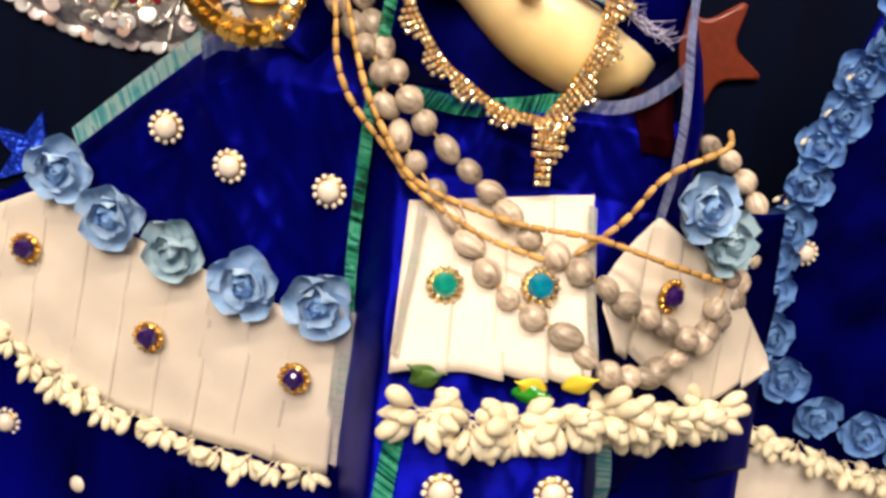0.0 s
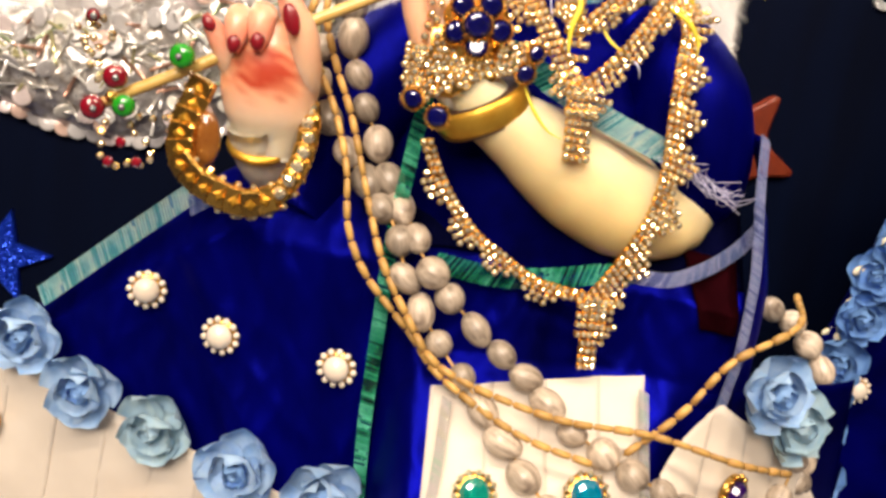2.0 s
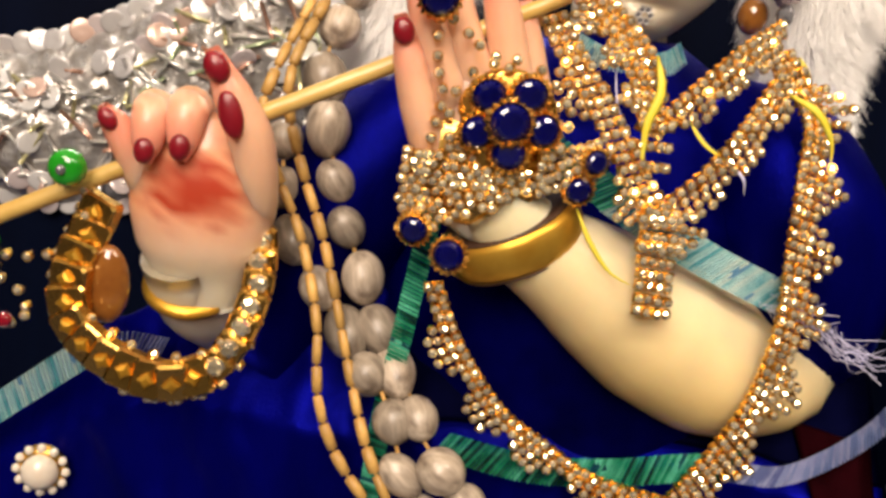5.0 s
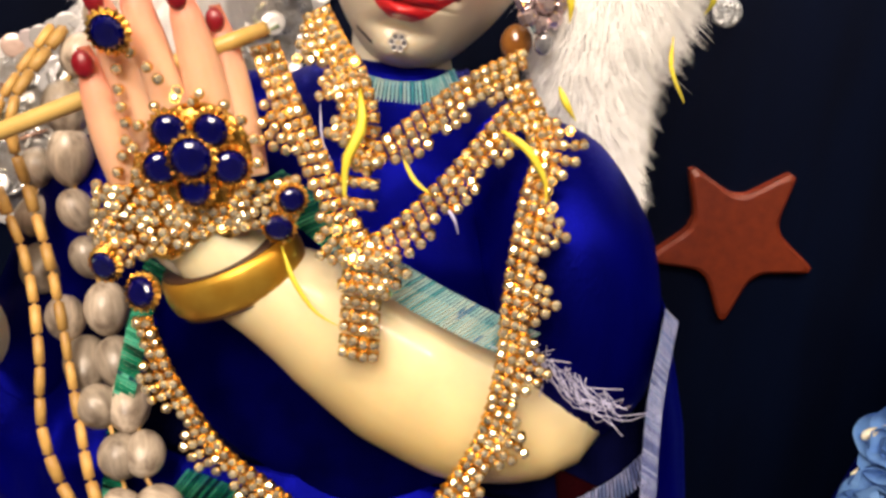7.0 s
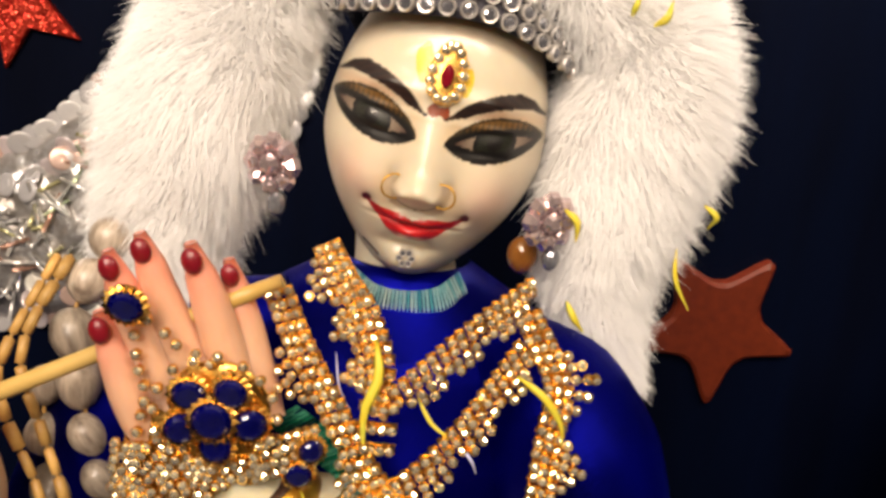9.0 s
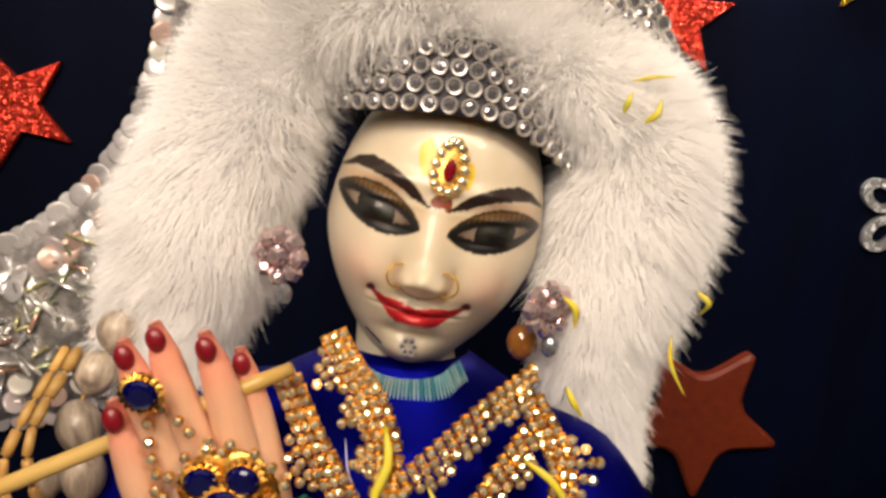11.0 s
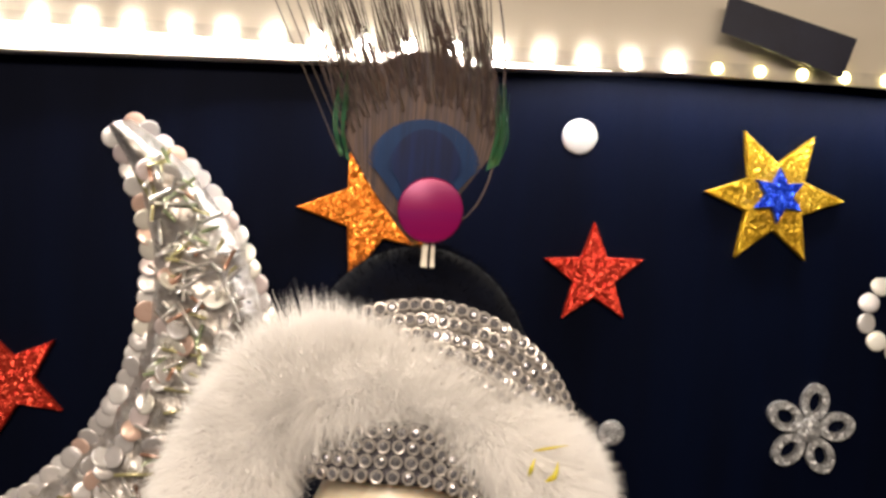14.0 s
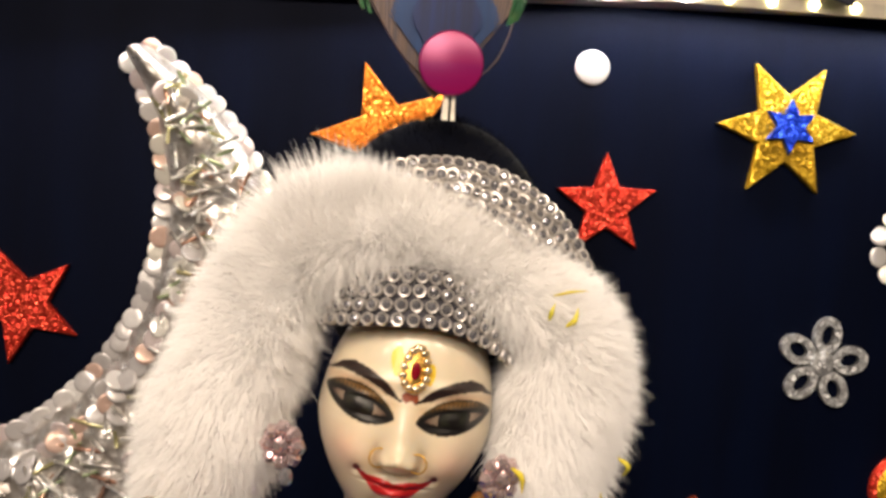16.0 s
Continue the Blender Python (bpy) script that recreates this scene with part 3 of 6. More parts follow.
for k in range(80):
    x, y, z = moon_pt((0.3 + 0.45 * R.random()) if k < 60 else 0.04 + 0.25 * R.random(), R.choice((R.uniform(0.08, 0.3), R.uniform(0.74, 0.92), R.uniform(0.1, 0.9))))
    ob_of("sequin", disc_me, None, moon, m=P(x, y - 0.2, z, R.uniform(-45, 45), 0, R.uniform(-45, 45)))


# ---- the robed figure: statue, then its clothes ----
def robe_y(x, z):
    """How far back the robe's front lies at x, z."""
    c = 26.2 - 0.75 * (27 - z) if z < 27 else 26.2 + 0.1 * (z - 27)
    c = max(c, 20.6 - 0.1 * (20 - z) if z < 20 else c)
    l = 26.8 + 0.27 * max(0, -1 - x)
    r = 25.6 + 0.45 * max(0, x - 8)
    if x < -0.6:
        return l
    if x < 0.6:
        w = (x + 0.6) / 1.2
        w = w * w * (3 - 2 * w)
        return l * (1 - w) + c * w
    if x < 6:
        return c
    if x < 7.5:
        w = (x - 6) / 1.5
        return c * (1 - w) + r * w
    return r


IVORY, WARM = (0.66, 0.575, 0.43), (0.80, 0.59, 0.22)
HENNA, ROSE, NAIL, LIP = (0.42, 0.05, 0.02), (0.80, 0.36, 0.20), (0.20, 0.004, 0.012), (0.52, 0.012, 0.016)
KOHL, IRIS, LIDC, EYEW = (0.006, 0.005, 0.005), (0.06, 0.055, 0.03), (0.30, 0.19, 0.08), (0.13, 0.11, 0.08)


def mixc(a, b, t):
    t = min(1, max(0, t))
    return tuple(p + (q - p) * t for p, q in zip(a, b))


def gauss(x, z, cx, cz, sx, sz):
    return math.exp(-((x - cx) / sx) ** 2 - ((z - cz) / sz) ** 2)


def head_point(a, b):
    """The head's skin by azimuth a (0 faces the viewer) and height angle b, in the head's own axes."""
    cx, cz = math.sin(a) * math.cos(b), math.sin(b)
    y = -math.cos(a) * math.cos(b)
    z = cz * (2.48 if cz < 0 else 2.9)
    k = 1.0 - 0.32 * max(0, -cz) ** 1.35
    x = cx * 1.86 * k
    y = y * (1.75 if y < 0 else 2.1) * (1 - 0.10 * max(0, -cz) ** 2)
    if y < 0:
        f = min(1, -y / 0.6)
        both = lambda cx_, cz_, sx, sz: gauss(x, z, cx_, cz_, sx, sz) + gauss(x, z, -cx_, cz_, sx, sz)
        # nose: bridge, rounded tip, wings, the step under it
        d = 0.38 * gauss(x, z, 0, -0.50, 0.31, 0.25) + 0.18 * gauss(x, z, 0, -0.16, 0.38, 0.42) + 0.06 * gauss(x, z, 0, 0.28, 0.34, 0.40)
        d += 0.17 * both(0.29, -0.56, 0.14, 0.13) - 0.10 * both(0.47, -0.50, 0.10, 0.20) - 0.07 * gauss(x, z, 0, -0.85, 0.30, 0.08)
        # eye hollows, round lids, brow ridge
        d -= 0.24 * both(0.86, 0.46, 0.46, 0.30)
        d += 0.20 * both(0.97, 0.42, 0.42, 0.22) + 0.04 * both(0.97, 0.62, 0.55, 0.05) - 0.03 * both(0.97, 0.23, 0.5, 0.05)
        d += 0.09 * both(0.95, 1.00, 0.6, 0.14)
        # lips, the crease below them, chin, cheeks
        d += 0.13 * both(0.20, -1.03, 0.20, 0.09) + 0.20 * gauss(x, z, 0, -1.26, 0.30, 0.12) - 0.10 * gauss(x, z, 0, -1.12, 0.55, 0.030)
        d -= 0.07 * both(0.78, -0.91, 0.10, 0.10) + 0.13 * gauss(x, z, 0, -1.58, 0.4, 0.11)
        d += 0.24 * gauss(x, z, 0, -1.98, 0.40, 0.24)
        d += 0.16 * both(1.00, -0.55, 0.45, 0.45)
        y -= d * f
    return x, y, z


def skin_y(x, z):
    """How far forward the face lies at x, z of the head's own axes."""
    b = math.asin(z / (2.48 if z < 0 else 2.9))
    k = 1.0 - 0.32 * max(0, -math.sin(b)) ** 1.35
    return head_point(math.asin(x / (1.86 * k * math.cos(b))), b)[1]


BROW = [(0.16, 0.66), (0.30, 0.75), (0.60, 0.93), (0.90, 1.05), (1.20, 1.10), (1.45, 1.06), (1.75, 0.86)]
LIP_TOP = [(0.0, -1.02), (0.12, -0.98), (0.30, -0.95), (0.55, -0.95), (0.78, -0.87)]
LIP_LINE = [(0.0, -1.14), (0.30, -1.11), (0.55, -1.01), (0.78, -0.90)]
LIP_BOT = [(0.0, -1.42), (0.20, -1.40), (0.40, -1.29), (0.58, -1.11), (0.78, -0.93)]


def face_paint(x, y, z):
    if y > -0.15:
        return (0.02, 0.014, 0.010) if z > -0.6 and y > 0.0 else IVORY
    s = abs(x)
    blush = gauss(s, z, 1.10, -0.55, 0.42, 0.40)
    c = mixc(IVORY, (0.84, 0.46, 0.36), 0.40 * blush)
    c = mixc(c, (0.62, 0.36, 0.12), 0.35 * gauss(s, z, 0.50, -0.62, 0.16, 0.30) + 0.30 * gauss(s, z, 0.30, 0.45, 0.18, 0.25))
    c = mixc(c, (0.60, 0.30, 0.12), 0.55 * gauss(s, z, 1.15, 0.80, 0.55, 0.13))
    # eye: e across, h above the line between its corners, bow falls to 0 at both corners
    e = (s - 0.98) / 0.76
    h = z - 0.43 - 0.16 * (s - 0.98)
    bow = max(0.0, 1 - e * e)
    if bow > 0:
        if -0.05 < h < 0.36 * bow ** 0.8:
            c = mixc((0.20, 0.105, 0.03), (0.022, 0.02, 0.012), max(0, 1 - (h - 0.16) / 0.16) + 0.25 * math.sin(70 * s))
        if abs(h - 0.37 * bow ** 0.8) < 0.022:
            c = (0.05, 0.03, 0.012)
        if -0.34 * bow ** 0.75 < h < 0.21 * bow ** 0.7:
            c = KOHL
        o = (s - 0.98) / 0.60
        ob = max(0.0, 1 - o * o)
        if -0.15 * ob < h < 0.13 * ob:
            c = mixc((0.36, 0.29, 0.21), (0.08, 0.04, 0.03), abs(o) ** 1.5)
            q = math.hypot(s - 0.98, h + 0.01)
            if q < 0.33:
                c = KOHL if q < 0.12 or q > 0.27 else mixc((0.022, 0.024, 0.014), (0.006, 0.006, 0.005), 0.5 + 0.5 * math.sin(26 * math.atan2(h, s - 0.98)))
    bz = lerp(BROW, s) if 0.12 < s < 1.78 else 9
    th = 0.115 * min(1, max(0.25, (s - 0.12) / 0.35)) * min(1, max(0.15, (1.80 - s) / 0.55))
    if abs(z - bz) < th:
        c = mixc((0.030, 0.014, 0.010), (0.012, 0.008, 0.008), 0.5 + 0.5 * math.sin(60 * (z - bz) + 40 * s))
    if -0.92 < z < -0.68 and s < 0.40 and abs(z + 0.84 - 0.22 * (s / 0.4) ** 2) < 0.016:
        c = (0.16, 0.08, 0.03)
    if s < 0.78 and lerp(LIP_BOT, s) < z < lerp(LIP_TOP, s):
        c = LIP if abs(z - lerp(LIP_LINE, s)) > 0.014 else (0.26, 0.005, 0.007)
        c = mixc(c, (0.26, 0.006, 0.008), (s - 0.5) / 0.3)
    if math.hypot(s - 0.80, z + 0.86) < 0.075:
        c = (0.17, 0.008, 0.010)
    if abs(x + 0.60) < 0.17 and abs(z + 1.84 + 0.55 * (x + 0.60)) < 0.030:
        c = KOHL
    if math.hypot((x + 0.34) / 0.12, (z - 1.42) / 0.42) + 0.3 * math.sin(9 * z + 5 * x) < 1 or math.hypot((x - 0.36) / 0.09, (z - 1.25) / 0.22) < 1:
        c = (0.78, 0.55, 0.02)
    if math.hypot(x / 0.20, (z - 0.76) / 0.09) + 0.25 * math.sin(30 * x) < 1:
        c = (0.24, 0.05, 0.015)
    return c


HEAD_TURN, HEAD_AT = Euler((radians(2), radians(6.2), radians(-3))).to_matrix(), Vector((3.38, 29.85, 38.24))


def on_face(x, z, out):
    return HEAD_AT + HEAD_TURN @ Vector((x, skin_y(x, z) - out, z))


def build_statue():
    g, paint = Geo(), []

    def note(fn):
        for v in g.v[len(paint):]:
            paint.append(fn(v))

    # head
    na, nb = 420, 330
    turn, hc = HEAD_TURN, HEAD_AT
    vs, cols = [], []
    for j in range(nb + 1):
        b = -math.pi / 2 + math.pi * j / nb
        for i in range(na):
            t = 2 * i / na - 1
            a = math.pi * (0.55 * t + 0.45 * t ** 3)
            p = head_point(a, b)
            vs.append(hc + turn @ Vector(p))
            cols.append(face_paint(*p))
    fs = [(j * na + i, j * na + (i + 1) % na, (j + 1) * na + (i + 1) % na, (j + 1) * na + i) for j in range(nb) for i in range(na)]
    g.add(vs, fs)
    paint.extend(cols)
    # neck and trunk
    tube(g, [(3.1, 30.2, 37.4), (3.1, 30.2, 36.2), (3.2, 30.2, 35.4), (3.3, 30.4, 34.6)], [0.95, 0.88, 0.95, 1.5], 28)
    tube(g, spline([(3.3, 30.4, 34.8), (3.2, 30.2, 32), (3, 29.8, 28), (3, 30, 22), (3, 30.5, 16), (3, 31, 10)], 24), [1.4, 2.4, 2.2, 2.6, 2.6, 2.8], 20)
    note(lambda v: IVORY)
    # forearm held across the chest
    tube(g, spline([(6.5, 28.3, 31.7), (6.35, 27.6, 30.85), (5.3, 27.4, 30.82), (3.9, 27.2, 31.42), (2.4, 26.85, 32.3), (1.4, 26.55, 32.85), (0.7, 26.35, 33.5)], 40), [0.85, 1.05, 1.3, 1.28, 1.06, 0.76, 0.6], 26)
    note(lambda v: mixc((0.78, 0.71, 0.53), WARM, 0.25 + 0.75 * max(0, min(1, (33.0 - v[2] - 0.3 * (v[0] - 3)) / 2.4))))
    # open palm with raised fingers
    rot = Euler((0, radians(-14), 0)).to_matrix()
    ball(g, (0.55, 26.25, 34.1), (0.92, 0.42, 1.35), 24, 16, rot=rot)
    note(lambda v: mixc(mixc(ROSE, IVORY, 0.35), IVORY, max(0, min(1, (33.9 - v[2]) / 1.0))))

    def finger(pts, r, nail=True):
        q = spline(pts, 16)
        tube(g, q, [r * 1.1, r * 1.1, r, r * 0.92, r * 0.75, r * 0.3], 14)
        tip = np.array(pts[-1])
        note(lambda v: mixc(mixc(ROSE, IVORY, 0.35), (0.80, 0.22, 0.16), max(0, 1 - np.linalg.norm(np.array(v) - tip) / 1.1)))
        if nail:
            d = q[-1] - q[-4]
            d /= np.linalg.norm(d)
            c = q[-1] - d * r * 0.75 + np.array((0, -r * 0.62, 0))
            e = Euler((0, math.atan2(d[0], d[2]), 0)).to_matrix()
            ball(g, c, (r * 0.50, r * 0.35, r * 0.64), 12, 8, rot=e)
            note(lambda v: NAIL)

    finger([(0.25, 26.4, 33.2), (-0.45, 26.1, 34.6), (-0.95, 26.0, 36.0)], 0.31)
    finger([(0.1, 26.3, 34.6), (-0.45, 26.2, 35.7), (-0.88, 26.1, 36.85)], 0.29)
    finger([(0.4, 26.35, 34.9), (-0.1, 26.3, 36.0), (-0.5, 26.25, 37.1)], 0.29)
    finger([(0.95, 26.4, 34.7), (0.6, 26.3, 35.9), (0.2, 26.2, 37.05)], 0.30)
    finger([(1.35, 26.5, 34.4), (1.05, 26.6, 35.5), (0.66, 26.6, 36.75)], 0.27)
    # the other forearm and the closed palm round the flute
    tube(g, spline([(-2.8, 30.4, 29.4), (-3.2, 28.8, 30.2), (-3.55, 27.1, 31.1), (-3.75, 26.6, 32.0)], 16), [0.8, 0.72, 0.66, 0.7], 22)
    note(lambda v: IVORY)
    tube(g, spline([(-3.48, 26.55, 31.2), (-3.48, 26.5, 31.8), (-3.5, 26.4, 32.4), (-3.53, 26.35, 33.0), (-3.53, 26.35, 33.6), (-3.55, 26.35, 34.0), (-3.55, 26.35, 34.3)], 26), [0.58, 0.74, 0.98, 1.06, 1.05, 0.95, 0.6], 30, flat=0.6)

    def henna(v):
        d = math.hypot((v[0] + 3.55) / 0.85, (v[2] - 33.2) / 0.62)
        ray = 0.22 * math.sin(14 * math.atan2(v[2] - 33.2, v[0] + 3.55))
        return mixc(HENNA, mixc(ROSE, IVORY, max(0, min(1, (32.9 - v[2]) / 1.0))), (d + ray - 0.45) / 0.65)

    note(henna)
    finger([(-4.3, 26.3, 33.1), (-4.6, 26.1, 33.7), (-4.92, 25.95, 34.2)], 0.27)
    finger([(-4.2, 26.4, 34.05), (-4.22, 25.9, 34.2), (-4.24, 25.68, 33.5)], 0.29)
    finger([(-3.70, 26.4, 34.15), (-3.73, 25.9, 34.3), (-3.76, 25.68, 33.6)], 0.30)
    finger([(-2.95, 26.75, 32.3), (-2.78, 26.3, 33.1), (-2.85, 26.0, 34.0), (-3.12, 25.9, 34.55), (-3.48, 25.9, 35.2)], 0.36)
    ball(g, (-3.1, 25.6, 34.35), (0.17, 0.1, 0.34), 14, 10, rot=Euler((0, radians(-18), 0)).to_matrix())
    note(lambda v: NAIL)
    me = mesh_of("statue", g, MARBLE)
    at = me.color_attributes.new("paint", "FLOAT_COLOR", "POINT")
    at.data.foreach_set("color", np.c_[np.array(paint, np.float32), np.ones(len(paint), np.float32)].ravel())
    return tagged(new("statue", me), "white marble statue with painted features, raised arms and robes", "statue")


build_statue()

# ---- robe ----
robe = thing("robe", "royal blue satin robe with metallic trims over the statue", "robe")
FLAP_TOP = [(-13, 23.2), (-9.6, 25.6), (-8.8, 26.6), (-5.4, 29.75), (-3.2, 31.2), (-0.45, 33.0)]
BAND_TOP = [(-13, 23.0), (-11.6, 23.9), (-9.5, 25.0), (-7.9, 23.9), (-5.8, 23.4), (-3.6, 22.8), (-0.5, 22.0)]
BAND_BOT = [(-13, 20.8), (-11.6, 20.2), (-9.6, 18.9), (-6.7, 18.1), (-3.9, 17.6), (-0.4, 17.6)]


def crease(x, z):
    """Soft wrinkles of worn satin: long ridges and a few short dents."""
    a = noise.noise((x * 0.55 + z * 0.5, z * 0.22 - x * 0.1, 4.4))
    b = noise.noise((x * 1.5 - z * 0.7, z * 0.5 + x * 0.3, 7.7))
    return 0.16 * abs(a) ** 0.7 + 0.10 * abs(b) ** 0.8 + 0.05 * noise.noise((x * 2.6 + z, z * 0.9, 6))


def flap(u, v):
    x = -13 + 12.5 * u
    zt, zb = lerp(FLAP_TOP, x), lerp(BAND_BOT, x) + 0.4
    z = zt + (zb - zt) * v
    fold = 0.10 * math.sin(x * 1.9 + 0.25 * z) * min(1, v * 2) + 0.24 * noise.noise((x * 0.9, z * 0.4, 2)) + crease(x, z)
    back = 1.2 * max(0, 0.12 - v) / 0.12 + 3.4 * max(0, z - 29.0) / 4.0 * max(0, min(1, (x + 4) / 2))
    return x, robe_y(x, z) + fold + back, z


ob_of("side_panel", sheet(Geo(), flap, 130, 100, 0.06), SATIN, robe)


def front_y(x, z):
    return robe_y(x, z) + 0.2 + 3.4 * max(0, z - 29.0) / 4.0 + 0.09 * math.sin(x * 1.6 + 1) + 0.2 * noise.noise((x * 0.8, z * 0.5, 5)) + crease(x + 20, z)


def centre(u, v):
    x, z = -0.75 + 8.75 * u, 29.4 - 11.9 * v
    return x, front_y(x, z), z


def bodice(u, v):
    x, z = -0.75 + 8.75 * u, 33.0 - 3.6 * v
    return x, front_y(x, z), z


def lining(u, v):
    z = 30.1 - 1.6 * v
    x = 6.6 + 0.35 * v + (1.15 - 0.35 * v) * u
    return x, front_y(x, z) - 0.3 - 0.08 * math.sin(5 * u + z), z


ob_of("front_panel", sheet(Geo(), centre, 90, 120, 0.06), SATIN, robe)
ob_of("bodice", sheet(Geo(), bodice, 60, 30, 0.06), NAVY, robe, "dark navy bodice cloth")
ob_of("lining", sheet(Geo(), lining, 14, 30, 0.05), MAROON, robe, "dark maroon lining showing at the side")


def skirt(u, v):
    x, z = -14 + 27.0 * u, 24 - 14 * v
    y = robe_y(x, max(z, 20.5)) + 0.9 - 0.16 * max(0, 20 - z)
    return x, y + 0.22 * math.sin(x * 1.1) * v + 0.1 * noise.noise((x * 0.5, z * 0.4, 8)), z


ob_of("skirt", sheet(Geo(), skirt, 90, 40, 0.08), SATIN, robe)


def right_panel(u, v):
    z = 26.8 - 9 * v
    x = 7.0 + (5.3 + 1.0 * v) * u
    return x, robe_y(x, z) + 0.55 + 0.15 * math.sin(x * 1.5), z


ob_of("side_panel", sheet(Geo(), right_panel, 30, 30, 0.06), SATIN2, robe)

# blouse: trunk, collar, puffed sleeve
bl = Geo()


def trunk(u, v):
    a = math.pi * (-0.5 + u)
    z = 36.0 - 8.6 * v
    w = lerp([(27.4, 4.6), (30, 4.4), (33, 4.2), (34.6, 3.4), (35.5, 2.0), (36, 1.15)], z)
    d = lerp([(27.4, 3.6), (30, 3.3), (33, 3.0), (34.6, 2.2), (35.5, 1.4), (36, 1.05)], z)
    return 3.15 + w * math.sin(a), 30.3 - d * math.cos(a) + 0.08 * noise.noise((u * 6, z * 0.7, 1)), z


ob_of("blouse", sheet(bl, trunk, 50, 50, 0.05), SATIN2, robe)
sl = Geo()
tube(sl, spline([(4.9, 29.2, 35.0), (5.9, 28.4, 34.2), (6.5, 27.9, 33.0), (6.75, 27.8, 31.9), (6.8, 28.2, 31.2)], 24), [0.7, 1.25, 1.45, 1.35, 1.15], 28)
ob_of("sleeve", sl, SATIN, robe, "puffed satin sleeve")
sl = Geo()
tube(sl, spline([(1.4, 29.4, 35.0), (0.2, 29.2, 34.4), (-1.2, 29.0, 33.0), (-2.2, 29.0, 31.0), (-2.9, 28.6, 29.6)], 24), [0.7, 1.2, 1.4, 1.3, 1.1], 28)
ob_of("sleeve", sl, SATIN, robe, "puffed satin sleeve")


# woven trims: a ribbon and its raised cross threads
def trim(name, pts, width, m, parent, pitch=0.065, slant=0.5, label="", lift=0.05):
    L = length(pts)
    n = max(8, int(L / pitch))
    p = spline(pts, n)
    t = np.gradient(p, axis=0)
    t /= np.linalg.norm(t, axis=1)[:, None]
    g = Geo()
    for i in range(n):
        a = np.cross(t[i], (0, 1.0, 0))
        a /= np.linalg.norm(a)
        h, s = a * width / 2, t[i] * width * slant / 2
        k = t[i] * pitch * 0.42
        y = np.array((0, -lift, 0))
        c = p[i]
        e0, e1 = c - h - s, c + h + s
        g.add([e0 - k, e0 + k, e1 + k, e1 - k, e0 - k * .3 + y, e0 + k * .3 + y, e1 + k * .3 + y, e1 - k * .3 + y],
              [(4, 5, 6, 7), (0, 1, 5, 4), (1, 2, 6, 5), (2, 3, 7, 6), (3, 0, 4, 7)])
    return tagged(ob_of(name, g, m, parent, label, smooth=False), kind="stuff")


def on_robe(pts, d=0.12):
    return [(x, robe_y(x, z) - d, z) for x, z in pts]


trim("flap_trim", on_robe([(-5.3, 29.85), (-7.15, 28.2), (-9.05, 26.45)], 0.2), 0.5, TRIM_TEAL, robe, pitch=0.085, label="silver-teal woven trim")
trim("flap_trim", on_robe([(-4.2, 29.95), (-4.8, 29.9), (-5.3, 29.6)], 0.2), 0.55, TRIM_SILVER, robe, label="silver woven trim")
trim("front_trim", [(0.1, 27.3, 33.6), (-0.1, 26.9, 32.6)] + on_robe([(-0.3, 31.0), (-0.45, 29.5), (-0.5, 27.5), (-0.55, 25), (-0.5, 22.8)], 0.22), 0.34, TRIM_GREEN, robe, slant=0.25, label="green metallic woven trim")
trim("front_trim", on_robe([(-0.5, 22.8), (-0.55, 20.5), (-0.6, 17.8)], 0.35), 0.5, TRIM_PEARL, robe, slant=0.25, label="pearly woven trim")
trim("panel_trim", on_robe([(1.1, 21.6), (0.95, 20.6), (0.8, 19.0)], 0.1), 0.5, TRIM_GREEN, robe, label="green metallic woven trim")
trim("panel_trim", on_robe([(6.3, 22.0), (6.6, 21.2), (7.1, 19.4), (7.5, 18)], 0.15), 0.6, TRIM_TEAL, robe, label="silver-teal woven trim")
trim("edge_trim", [(7.95, 26.9, 33.0), (7.75, 26.0, 31.8), (7.85, 25.5, 30.0), (7.85, 25.4, 28.2), (7.7, 25.4, 26.7)], 0.24, TRIM_SILVER, robe, pitch=0.05, slant=0.6, lift=0.025, label="silver woven edge trim")
trim("bodice_trim", [(7.95, 26.3, 30.85), (7.5, 26.2, 30.35), (6.8, 26.1, 29.85), (6.0, 25.9, 29.6), (5.2, 25.9, 29.6)], 0.36, TRIM_SILVER, robe, label="silver woven trim")
trim("bodice_trim", [(5.3, 26.0, 29.65), (4.3, 26.0, 29.5), (3.2, 26.1, 29.25), (2.0, 26.3, 29.1), (0.6, 26.6, 29.2)], 0.5, TRIM_GREEN, robe, label="green metallic woven trim")
trim("sleeve_trim", [(2.75, 26.55, 33.62), (3.4, 26.35, 33.3), (4.2, 26.3, 32.95), (5.0, 26.3, 32.65), (5.7, 26.4, 32.4)], 0.56, TRIM_TEAL, robe, pitch=0.06, label="silver-teal woven trim along the sleeve's edge")
trim("sleeve_trim", [(1.55, 26.9, 34.28), (2.1, 26.75, 34.0), (2.75, 26.55, 33.62)], 0.54, TRIM_GREEN, robe, pitch=0.06, label="green metallic woven trim at the cuff")
trim("collar_trim", [(2.1, 29.4, 35.75), (2.6, 29.0, 35.55), (3.2, 28.9, 35.5), (3.8, 29.0, 35.6), (4.2, 29.4, 35.8)], 0.55, TRIM_TEAL, robe, slant=0.0, label="blue-teal woven collar trim")


